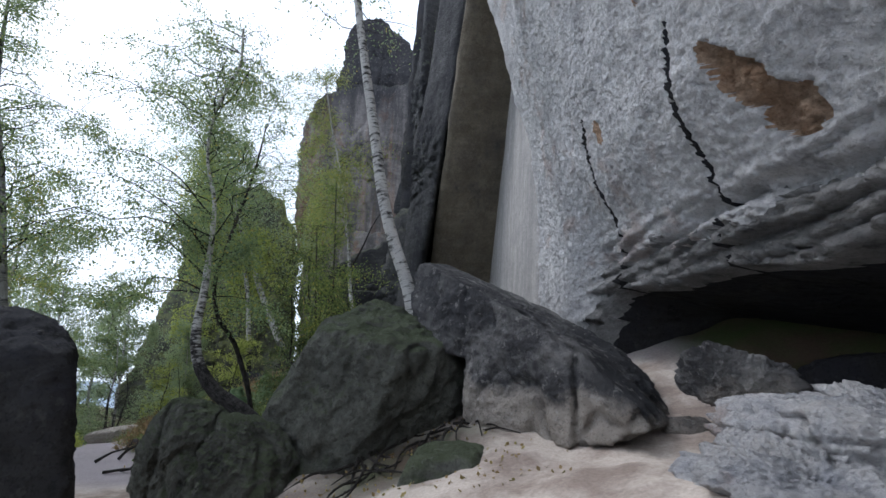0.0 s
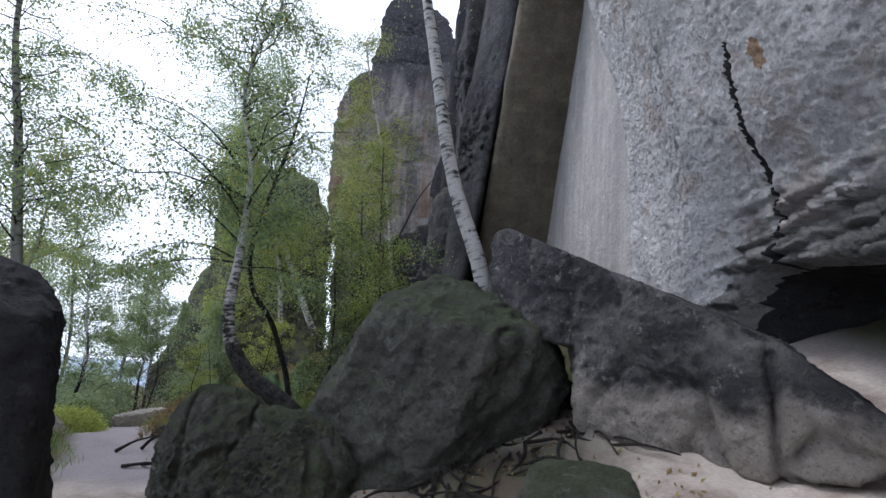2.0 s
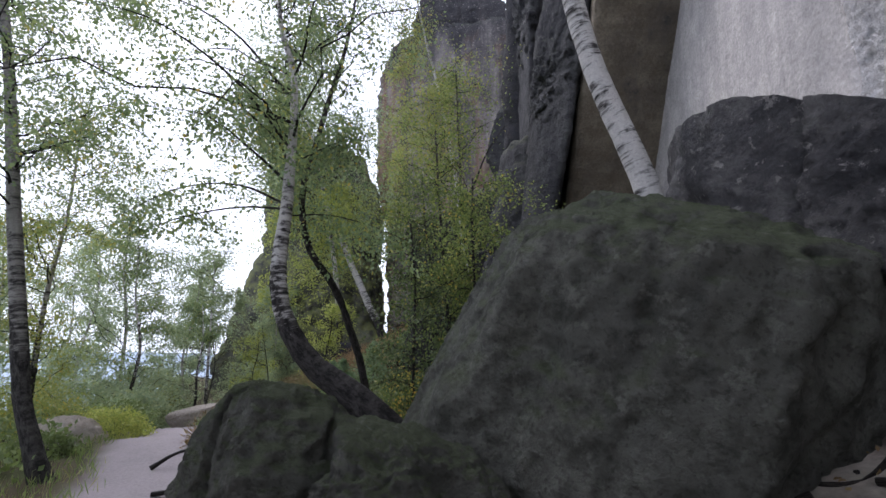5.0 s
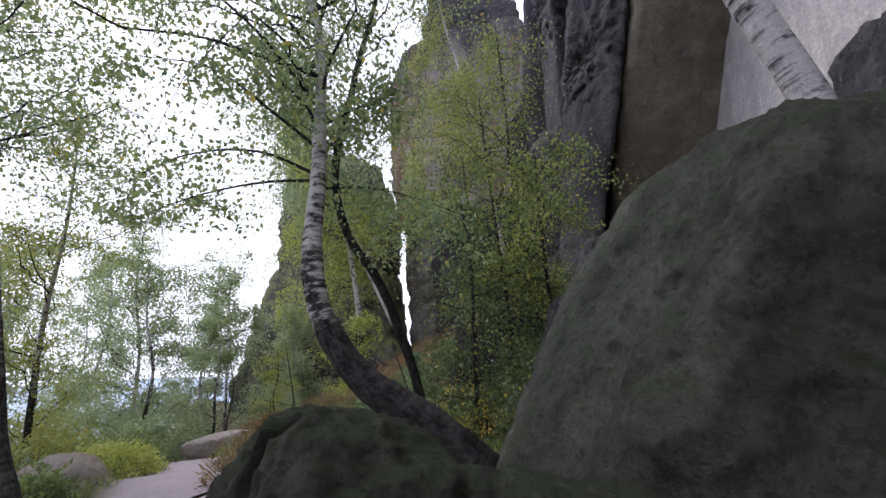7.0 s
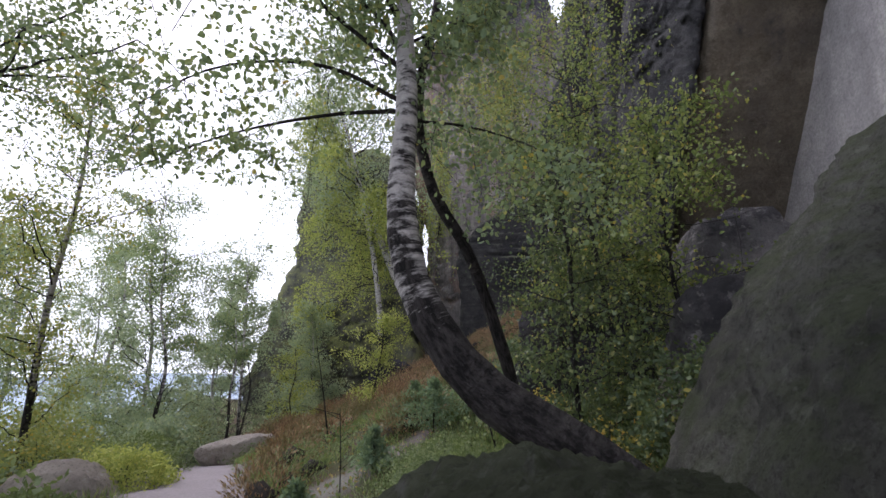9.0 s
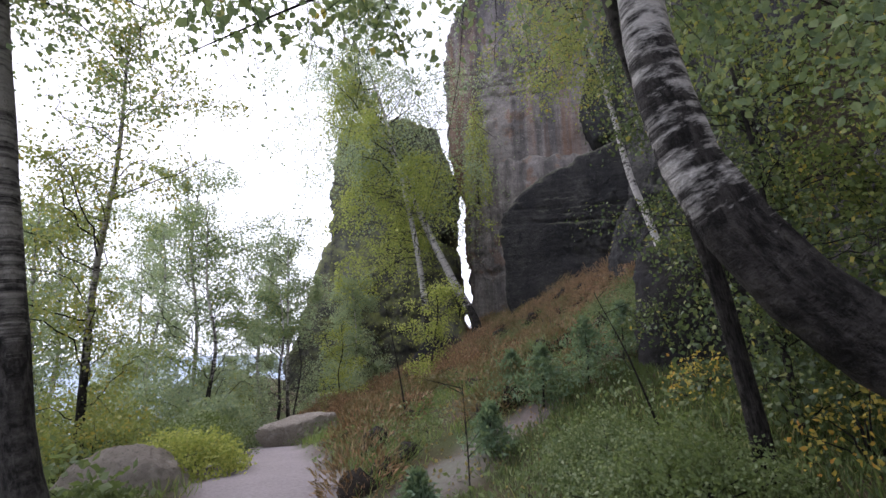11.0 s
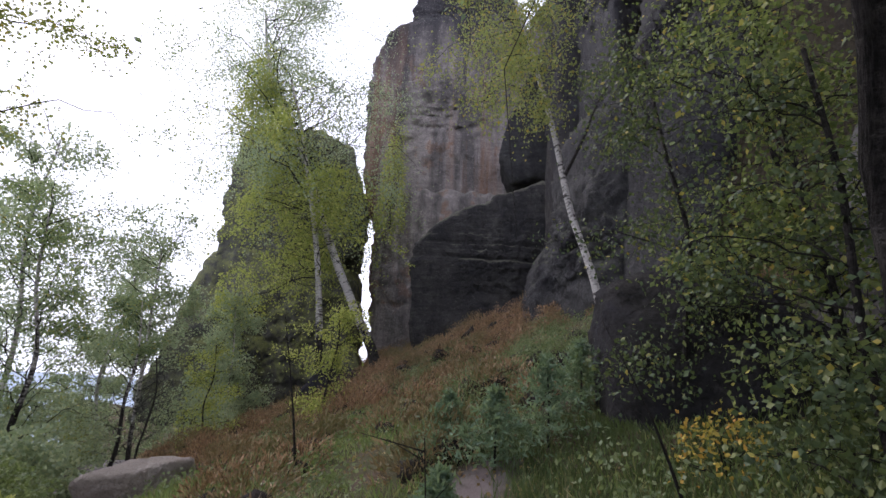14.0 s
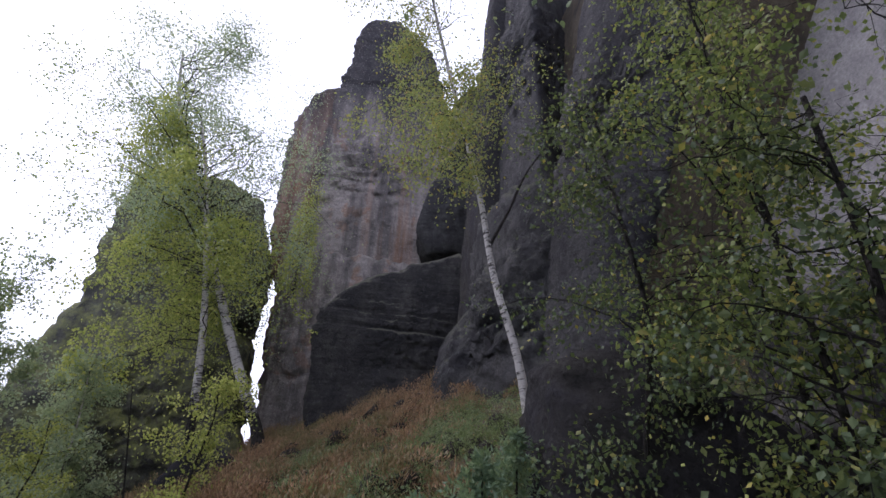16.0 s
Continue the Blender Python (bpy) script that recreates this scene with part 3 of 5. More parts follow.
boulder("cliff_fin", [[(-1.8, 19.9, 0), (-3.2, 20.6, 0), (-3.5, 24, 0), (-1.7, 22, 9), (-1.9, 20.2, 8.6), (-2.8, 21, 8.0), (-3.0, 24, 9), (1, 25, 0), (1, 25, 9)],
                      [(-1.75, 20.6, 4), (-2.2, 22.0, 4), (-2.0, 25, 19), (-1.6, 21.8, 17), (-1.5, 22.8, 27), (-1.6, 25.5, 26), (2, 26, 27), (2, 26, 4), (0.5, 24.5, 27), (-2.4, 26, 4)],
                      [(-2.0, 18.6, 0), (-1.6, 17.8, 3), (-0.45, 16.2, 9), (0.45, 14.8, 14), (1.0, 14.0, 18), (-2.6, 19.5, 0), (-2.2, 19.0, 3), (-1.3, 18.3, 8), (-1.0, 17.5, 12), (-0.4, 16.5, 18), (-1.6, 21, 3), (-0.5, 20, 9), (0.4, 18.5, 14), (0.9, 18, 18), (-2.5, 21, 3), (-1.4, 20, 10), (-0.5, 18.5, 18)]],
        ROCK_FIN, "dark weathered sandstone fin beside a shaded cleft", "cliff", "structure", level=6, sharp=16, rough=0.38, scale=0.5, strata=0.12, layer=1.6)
boulder("shoulder_rock", [[(-2.2, 21.5, 0), (-2.6, 22, 6), (-3.6, 23, 4.5), (-4.4, 24, 2), (-1.5, 26, 8.5), (-3.8, 27, 5), (-4.5, 27, 1), (-1, 24, 8)]],
        ROCK_FIN, "rounded dark rocks heaped below the fin", "rock", "structure", level=5, sharp=10, rough=0.22, scale=0.7, strata=0.1, layer=0.8)

boulder("cliff_back", [(-3, 24.5, 0), (6, 24, 0), (-2.6, 24.6, 20), (6, 24, 27), (-2, 24.8, 27), (-3, 30, 0), (6, 30, 0), (6, 30, 27), (-1.5, 29, 27)],
        ROCK_DARK, "dark cliff behind the cleft", "cliff", "structure", level=5, sharp=20, rough=0.3, scale=0.4)

# ---- boulders near the path ----
boulder("leaning_slab", [[(2.71, 7.33, 1.69), (3.27, 8.91, 1.73), (2.76, 6.09, 1.02), (3.3, 7.32, 0.92), (2.44, 7.01, 1.79), (2.23, 9.06, 2.53), (2.58, 5.7, 1.01), (1.8, 5.1, 0.86), (3.17, 9.22, 0.33), (2.01, 4.89, 1), (2.97, 9.29, 0.3), (0.58, 7.83, 0.3), (0.35, 6.73, 0.45), (2.35, 6.72, 1.74), (2.34, 5.47, 1.13), (1.6, 5.49, 1.67), (1.95, 4.99, 1.17), (0.24, 7.29, 2.82), (0.61, 9.39, 3.32), (0.98, 9.88, 0.3)],
                         [(-0.48, 8.78, 3.45), (-0.46, 8.2, 3.32), (-0.3, 8, 3.27), (0.04, 9.51, 3.6), (-0.36, 9.62, 3.63), (2.71, 7.33, 1.69), (3.27, 8.91, 1.73), (2.76, 6.18, 1.07), (3.3, 7.64, 1.07), (2.44, 7.01, 1.79), (2.23, 9.06, 2.53), (-0.59, 8.28, 2.94), (2.35, 6.72, 1.74), (2.34, 5.47, 1.13), (1.6, 5.49, 1.67), (1.95, 4.99, 1.17), (-0.61, 8.27, 2.76), (-0.45, 9.93, 2.22), (-0.35, 7.82, 1.91), (3.3, 9.01, 1.19)]],
        ROCK_SLAB, "long grey sandstone slab leaning against the cliff", level=7, sharp=70, rough=0.06, scale=1.4, cracks=0.13, seed=2.0, dip=(0.75, -0.65, -0.2))
boulder("green_boulder", [(-2.91, 8.67, 1.09), (-2.77, 7.43, 0.68), (-2.63, 8.93, 1.68), (-2.15, 8.64, 2.3), (-1.88, 7.58, 2.18), (-1.82, 7.24, 2.08), (-0.51, 8.05, 2.37), (-0.68, 10.08, 2.6), (-1.37, 9.19, 2.79), (-1.52, 10.02, 2.91), (-1.08, 8.43, 2.62), (0.22, 7.82, 1.76), (0.25, 10.23, 1.85), (0.03, 7.37, 1.9), (0.4, 8.16, 1.52), (0.4, 10.27, 1.63), (-3.55, 9.42, -0.08), (-3.07, 7.46, -0.1), (-0.03, 7.17, 1.9), (0.4, 7.9, 1.14), (-2.63, 10.24, 1.82), (-3.15, 10.43, 0.83), (-1.95, 10.01, 2.71), (-1.77, 10.04, 2.8), (-0.53, 6.75, 1.76), (-3.27, 10.62, -0.1), (0.4, 10.62, -0.1), (-1.43, 6.88, -0.1), (0.4, 8.52, -0.1)],
        ROCK_MOSSY, "big dark boulder with a film of green algae", level=7, sharp=40, rough=0.085, scale=0.9, cracks=0.13, seed=4.0, dip=(-0.6, -0.5, -0.62))
boulder("low_rock", [[(-3.7, 6.95, 1.1), (-4.3, 8.2, 0.9), (-4.6, 8.2, 0.75), (-4.0, 8.5, 0.86), (-3.55, 8.0, 0.8), (-3.0, 7.2, 0.85), (-4.5, 7.45, 0.4), (-4.95, 8.1, 0.0), (-5.0, 8.25, -0.5), (-4.55, 7.5, -0.4), (-4.05, 6.9, 0.1), (-3.85, 6.7, -0.3), (-3.1, 6.45, -0.2), (-3.1, 8.0, -0.1), (-4.3, 8.95, -0.2), (-3.6, 8.6, -0.1)],
                     [(-3.0, 6.65, 0.82), (-2.5, 6.75, 0.72), (-3.1, 7.4, 0.85), (-2.3, 7.4, 0.7), (-3.3, 6.4, -0.2), (-2.1, 6.2, -0.1), (-1.9, 7.5, -0.1), (-3.5, 7.5, -0.1), (-2.1, 6.9, 0.5)]],
        ROCK_MOSSY, "low mossy boulder at the foot of a curved birch", level=7, sharp=16, rough=0.08, scale=1.3, cracks=0.08, seed=0.0)
boulder("near_rock", [(-3.25, 4.3, 1.62), (-3.55, 4.7, 1.75), (-4.2, 5.0, 2.05), (-5.4, 5.0, 2.1), (-5.2, 3.9, 2.0), (-2.95, 4.2, 0.6), (-2.95, 4.15, -0.5), (-5.6, 3.6, -0.5), (-3.3, 4.8, -0.5), (-5.4, 6.0, -0.5), (-3.4, 4.1, 1.6)],
        ROCK_DARK, "dark square-edged rock beside the path", level=6, sharp=22, rough=0.06, scale=1.5, cracks=0.05)
boulder("perched_stone", [(2.47, 5.33, 1.62), (2.57, 4.73, 1.80), (3.02, 4.43, 1.63), (3.16, 4.28, 1.42), (2.74, 4.78, 1.24), (3.02, 5.28, 1.3), (3.33, 4.68, 1.3), (2.52, 5.43, 1.38)],
        ROCK_SLAB, "grey pitted stone perched on a pale ledge", level=6, sharp=9, rough=0.07, scale=3.0, strata=0.03, layer=0.12)
boulder("pale_outcrop", [[(2.4, 4.45, 1.22), (2.95, 4.35, 1.42), (2.7, 3.6, 1.25), (5.5, 3.0, 1.3), (5.5, 5.2, 1.2), (3.3, 4.9, 1.2), (2.35, 4.3, 0.7), (2.4, 3.4, 0.6), (5.5, 2.0, 0.2), (5.5, 5.6, 0.2), (2.7, 4.8, 0.3)],
                         [(2.25, 4.15, 1.05), (1.8, 3.95, 0.8), (1.9, 3.3, 0.8), (3.4, 2.6, 0.9), (3.4, 4.6, 0.9), (1.85, 4.2, 0.3), (2.1, 2.7, 0.3), (3.4, 2.0, 0.2), (3.4, 5, 0.3), (2.3, 4.8, 0.5)]],
        ROCK_OUTCROP, "pale bedded sandstone outcrop under the overhang", level=7, sharp=18, rough=0.10, scale=2.2, strata=0.09, layer=0.2, cracks=0.12)
boulder("hollow_stone", [(2.45, 5.55, 1.02), (2.9, 5.4, 1.0), (3.0, 5.9, 1.05), (2.5, 6.0, 1.0), (2.4, 5.5, 0.6), (3.05, 5.3, 0.6), (3.1, 6.0, 0.6), (2.4, 6.1, 0.6)],
        ROCK_SLAB, "flat grey stone lying in the sand", level=4, sharp=8, rough=0.05, scale=3.0)
boulder("hollow_block", [(4.2, 5.6, 1.7), (5.6, 5.2, 1.75), (6.5, 6.2, 1.6), (4.6, 6.4, 1.6), (4.0, 5.5, 0.8), (5.8, 4.9, 0.8), (6.6, 6.3, 0.8), (4.4, 6.6, 0.8)],
        ROCK_DARK, "dark broken block inside the hollow", level=5, sharp=12, rough=0.08, scale=1.6, strata=0.05, layer=0.3)
boulder("half_buried_stone", [(-0.35, 5.4, 0.62), (0.35, 5.35, 0.7), (0.5, 6.0, 0.72), (-0.2, 6.2, 0.68), (-0.5, 5.2, 0.2), (0.6, 5.1, 0.3), (0.7, 6.2, 0.3), (-0.4, 6.4, 0.3)],
        ROCK_MOSSY, "flat greenish stone half buried in sand", level=5, sharp=8, rough=0.04, scale=2.0)

# ---- far rocks ----
boulder("far_tower", [[(-11.48, 36.38, -0.49), (-12.01, 36.38, 5.59), (-12.24, 36.38, 10.91), (-10.49, 35.62, 12.05), (0.53, 35.62, 12.43), (0.91, 35.62, -0.49), (0.91, 40.94, -0.49), (-11.25, 41.7, -0.49), (-11.25, 41.7, 11.67), (0.91, 40.94, 11.67)],
                      [(-12.32, 36.69, 10.53), (-13.46, 36.76, 14.48), (-13.3, 36.76, 20.79), (-12.62, 36.76, 24.29), (-10.49, 36.76, 25.66), (-3.04, 36.76, 26.49), (-2.44, 36.54, 10.53), (-2.51, 41.7, 10.91), (-2.51, 41.7, 26.11), (-12.39, 41.7, 23.83), (-12.39, 41.7, 10.91)],
                      [(-10.34, 37.14, 23.07), (-10.57, 37.14, 27.02), (-9.88, 37.14, 29), (-3.58, 37.14, 28.54), (-2.89, 37.14, 26.11), (-2.51, 37.14, 23.07), (-2.89, 40.94, 23.07), (-9.73, 40.94, 23.07), (-9.35, 40.18, 28.39), (-4.41, 40.18, 28.39)],
                      [(-9.81, 37.37, 27.63), (-10.04, 37.37, 31.13), (-9.2, 37.37, 32.8), (-6.77, 37.37, 33.41), (-6.46, 37.37, 30.67), (-4.11, 37.37, 30.22), (-3.65, 37.37, 27.63), (-4.41, 40.18, 27.63), (-8.97, 40.18, 27.63), (-8.21, 39.42, 32.19)],
                      [(-2.89, 35.24, 9.39), (-3.04, 35.24, 22.69), (-0.76, 35.24, 27.25), (1.82, 35.24, 28.77), (4.71, 34.86, 28.39), (4.71, 34.1, 4.07), (1.52, 34.1, 4.07), (-0.61, 34.86, 7.87), (2.43, 40.18, 28.39), (3.95, 40.18, 4.07), (-2.13, 40.18, 10.91), (-2.13, 40.18, 23.07)]],
        ROCK_TOWER, "tall sandstone tower streaked rust and black", "cliff", "structure", level=6, sharp=18, rough=0.36, scale=0.4, strata=0.2, layer=3.2, cracks=0.26)
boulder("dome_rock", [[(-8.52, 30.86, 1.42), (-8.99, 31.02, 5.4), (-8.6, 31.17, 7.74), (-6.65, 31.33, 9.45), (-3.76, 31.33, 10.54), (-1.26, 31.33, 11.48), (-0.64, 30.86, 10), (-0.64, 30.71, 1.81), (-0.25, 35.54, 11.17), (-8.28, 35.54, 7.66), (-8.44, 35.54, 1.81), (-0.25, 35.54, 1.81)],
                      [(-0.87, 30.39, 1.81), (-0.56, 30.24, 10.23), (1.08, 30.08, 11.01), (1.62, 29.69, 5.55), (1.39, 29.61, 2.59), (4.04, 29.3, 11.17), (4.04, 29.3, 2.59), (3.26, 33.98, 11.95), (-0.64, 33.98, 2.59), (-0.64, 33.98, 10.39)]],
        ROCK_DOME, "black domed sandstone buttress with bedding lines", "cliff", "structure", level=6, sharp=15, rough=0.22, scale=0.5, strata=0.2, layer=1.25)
boulder("tower_wedge", [(1.11, 33.5, 26.99), (-3.37, 33.5, 17.74), (-4.59, 33.5, 13.52), (-3.84, 33.5, 11.86), (-0.48, 33.5, 12.38), (1.08, 33.5, 22.48), (1.91, 38.5, 26.99), (-2.57, 38.5, 17.74), (-3.79, 38.5, 13.52), (-3.04, 38.5, 11.86), (0.32, 38.5, 12.38), (1.88, 38.5, 22.48), (-1.09, 32.6, 15.93)],
        ROCK_FIN, "dark leaning rock wedge against the tower", "cliff", "structure", level=6, sharp=26, rough=0.2, scale=0.5, strata=0.12, layer=1.6, dip=(0.5, 0, -0.85))
boulder("lichen_pillar", [[(-20.58, 34.44, 6.68), (-20.75, 34.44, 12.91), (-19.52, 34.44, 15.7), (-17.14, 34.44, 15.46), (-13.69, 34.44, 14.47), (-12.3, 34.44, 10.7), (-12.3, 34.44, 8.4), (-13.53, 34.85, 6.6), (-19.93, 38.54, 13.32), (-13.37, 38.54, 12.5), (-13.37, 38.54, 6.35), (-19.93, 38.54, 6.35)],
                      [(-20.5, 34.44, 7.91), (-13.37, 34.44, 7.42), (-12.22, 34.44, 4.14), (-12.05, 34.11, -0.21), (-21.4, 34.27, 0.61), (-24.44, 34.44, -2.26), (-23.21, 39.36, -2.26), (-12.55, 39.36, -0.62), (-13.37, 38.54, 7.58), (-19.93, 38.54, 7.58), (-16.65, 33.62, -0.62)]],
        ROCK_PILLAR, "free-standing pillar with yellow-green lichen", "cliff", "structure", level=6, sharp=16, rough=0.4, scale=0.35, strata=0.2, layer=3.0)
boulder("ledge_rock", [(-4.55, 13.9, 1.6), (-4.45, 14.2, 2.2), (-3.6, 14.3, 2.45), (-2.4, 15.6, 2.8), (-2.2, 13.4, 1.2), (-4.55, 13.8, 0.2), (-2.2, 12.6, 0.4), (-4.3, 16, 0.4), (-4.2, 15.6, 2.4), (-1.5, 16.5, 3.0), (-1.2, 16, 0.5)],
        ROCK_DARK, "dark upright rock below the birches", "rock", level=5, sharp=14, rough=0.1, scale=0.9, cracks=0.08)
boulder("cliff_foot_rock", [[(-2.9, 11.0, 0.6), (-2.8, 11.2, 1.9), (-1.9, 11.2, 2.2), (-1.0, 12.0, 2.4), (-2.5, 12.4, 1.8), (-3.0, 12.2, 0.6), (-0.6, 11.0, 0.6), (-0.6, 13, 0.6)],
                            [(-2.5, 12.6, 0.8), (-2.3, 12.8, 2.9), (-1.3, 12.8, 3.2), (-0.9, 14.0, 3.1), (-2.2, 14.2, 2.9), (-2.5, 14.2, 0.8), (-0.6, 12.6, 0.8), (-0.4, 14.4, 0.8)]],
        ROCK_SLAB, "ledgy grey rocks wedged behind the boulder", "rock", level=5, sharp=9, rough=0.1, scale=1.0, strata=0.06, layer=0.5)
boulder("path_rock", [(-12.0, 16.2, -0.72), (-11.0, 16.6, -0.52), (-10.7, 17.6, -0.5), (-11.8, 17.7, -0.55), (-11.6, 16.6, -1.3), (-10.9, 16.8, -1.3), (-10.6, 17.8, -1.3), (-11.8, 17.9, -1.3)],
        ROCK_SLAB, "flat dark rock overhanging the path edge", "rock", level=5, sharp=10, rough=0.06, scale=1.4)
boulder("path_side_rock", [(-11.0, 11.9, -0.15), (-10.2, 11.8, -0.08), (-9.75, 12.0, -0.25), (-9.6, 11.5, -0.9), (-11.3, 11.2, -0.9), (-9.8, 12.8, -0.9), (-11.2, 13, -0.9), (-10.5, 12.6, -0.15)],
        ROCK_SLAB, "low grey rounded rock beside the path", "rock", level=5, sharp=8, rough=0.06, scale=1.5)
boulder("slope_rock", [(-4.95, 26, 2.2), (-4.7, 26, 3.25), (-4.1, 26, 3.45), (-3.75, 26, 3.0), (-3.7, 26, 2.2), (-4.8, 27, 2.2), (-3.8, 27, 2.2), (-4.4, 26.8, 3.3)],
        ROCK_SLAB, "grey angular rock on the heathery slope", "rock", level=4, sharp=14, rough=0.08, scale=1.2)
boulder("birch_foot_rock", [(-12.2, 26, 0.0), (-11.2, 26, 1.3), (-9.9, 26, 1.1), (-9.4, 26.2, 0.2), (-12, 28, 0), (-9.6, 28, 0.2), (-10.8, 27.4, 1.3)],
        ROCK_DARK, "dark rounded rock at the foot of two birches", "rock", level=4, sharp=9, rough=0.1, scale=1.0)

# ---- trees and plants ----
def tube(points, radii, sides=8, v0=0.0, wob=0.0):
    """A tapering limb along points: vertices, triangles and (angle, metres) coordinates."""
    p = np.asarray(points, float)
    r = np.asarray(radii, float)
    d = np.gradient(p, axis=0)
    d /= np.linalg.norm(d, axis=1)[:, None] + 1e-9
    ref = np.where(np.abs(d[:, 2:3]) > 0.9, np.array([[1.0, 0, 0]]), np.array([[0, 0, 1.0]]))
    a = np.cross(d, ref)
    a /= np.linalg.norm(a, axis=1)[:, None] + 1e-9
    b = np.cross(d, a)
    t = np.linspace(0, 2 * np.pi, sides, endpoint=False)
    ring = r[:, None, None] * (np.cos(t)[None, :, None] * a[:, None, :] + np.sin(t)[None, :, None] * b[:, None, :])
    v = (p[:, None, :] + ring).reshape(-1, 3)
    if wob:
        v = p.repeat(sides, 0) + ring.reshape(-1, 3) * (1 + wob * fbm(v, 6.0, 3))[:, None]
    n = len(p)
    i = np.arange(n * sides).reshape(n, sides)
    j = np.roll(i, -1, axis=1)
    q = np.stack([i[:-1], j[:-1], j[1:], i[1:]], -1).reshape(-1, 4)
    f = np.concatenate([q[:, [0, 1, 2]], q[:, [0, 2, 3]]])
    s = v0 + np.concatenate([[0], np.cumsum(np.linalg.norm(np.diff(p, axis=0), axis=1))])
    uv = np.stack([np.tile(np.sin(t) * 0.5 + t / 6, n), np.repeat(s, sides)], 1)
    return v, f, uv


def spline(points, n):
    """n points along a smooth line through the given ones."""
    p = np.asarray(points, float)
    u = np.concatenate([[0], np.cumsum(np.linalg.norm(np.diff(p, axis=0), axis=1))])
    t = np.linspace(0, u[-1], n)
    m = np.gradient(p, u, axis=0)
    k = np.clip(np.searchsorted(u, t) - 1, 0, len(p) - 2)
    h = (u[k + 1] - u[k])[:, None]
    s = ((t - u[k]) / (u[k + 1] - u[k]))[:, None]
    return ((2 * s ** 3 - 3 * s ** 2 + 1) * p[k] + (s ** 3 - 2 * s ** 2 + s) * h * m[k] + (-2 * s ** 3 + 3 * s ** 2) * p[k + 1] + (s ** 3 - s ** 2) * h * m[k + 1])


def join(pieces):
    vs, fs, us, n0 = [], [], [], 0
    for v, f, u in pieces:
        vs.append(v)
        fs.append(f + n0)
        us.append(u)
        n0 += len(v)
    return np.concatenate(vs), np.concatenate(fs), np.concatenate(us)


LEAF_FULL = np.array([(0, 0, 0), (0.30, 0.22, 0.03), (0.34, 0.5, 0.07), (0, 1, -0.04), (-0.34, 0.5, 0.07), (-0.30, 0.22, 0.03)])
LEAF_FULL_F = np.array([(0, 1, 2), (0, 2, 3), (0, 3, 4), (0, 4, 5)])
LEAF_SIMPLE = np.array([(0, 0, 0), (0.36, 0.45, 0.06), (0, 1, 0), (-0.36, 0.45, 0.06)])
LEAF_SIMPLE_F = np.array([(0, 1, 2), (0, 2, 3)])
BLADE = np.array([(-0.03, 0, 0), (0.03, 0, 0), (0.02, 0.6, 0.06), (0, 1, 0.22)])
BLADE_F = np.array([(0, 1, 2), (0, 2, 3)])


def leaves(points, size, rng, droop=0.5, full=False, shape=None, spread=0.35, up=False):
    """A leaf at each point: vertices and triangles. droop: how far the tips hang."""
    base, tri = shape if shape else ((LEAF_FULL, LEAF_FULL_F) if full else (LEAF_SIMPLE, LEAF_SIMPLE_F))
    n = len(points)
    tip = rng.normal(size=(n, 3))
    tip /= np.linalg.norm(tip, axis=1)[:, None]
    if up:
        tip = tip * spread + np.array([0, 0, 1.0])
    else:
        tip[:, 2] -= droop
    tip /= np.linalg.norm(tip, axis=1)[:, None] + 1e-9
    side = np.cross(tip, rng.normal(size=(n, 3)))
    side /= np.linalg.norm(side, axis=1)[:, None] + 1e-9
    nor = np.cross(side, tip)
    s = size * rng.uniform(0.6, 1.25, n)
    v = points[:, None, :] + s[:, None, None] * (base[None, :, 0:1] * side[:, None] + base[None, :, 1:2] * tip[:, None] + base[None, :, 2:3] * nor[:, None])
    f = (tri[None] + (np.arange(n) * len(base))[:, None, None]).reshape(-1, 3)
    return v.reshape(-1, 3), f


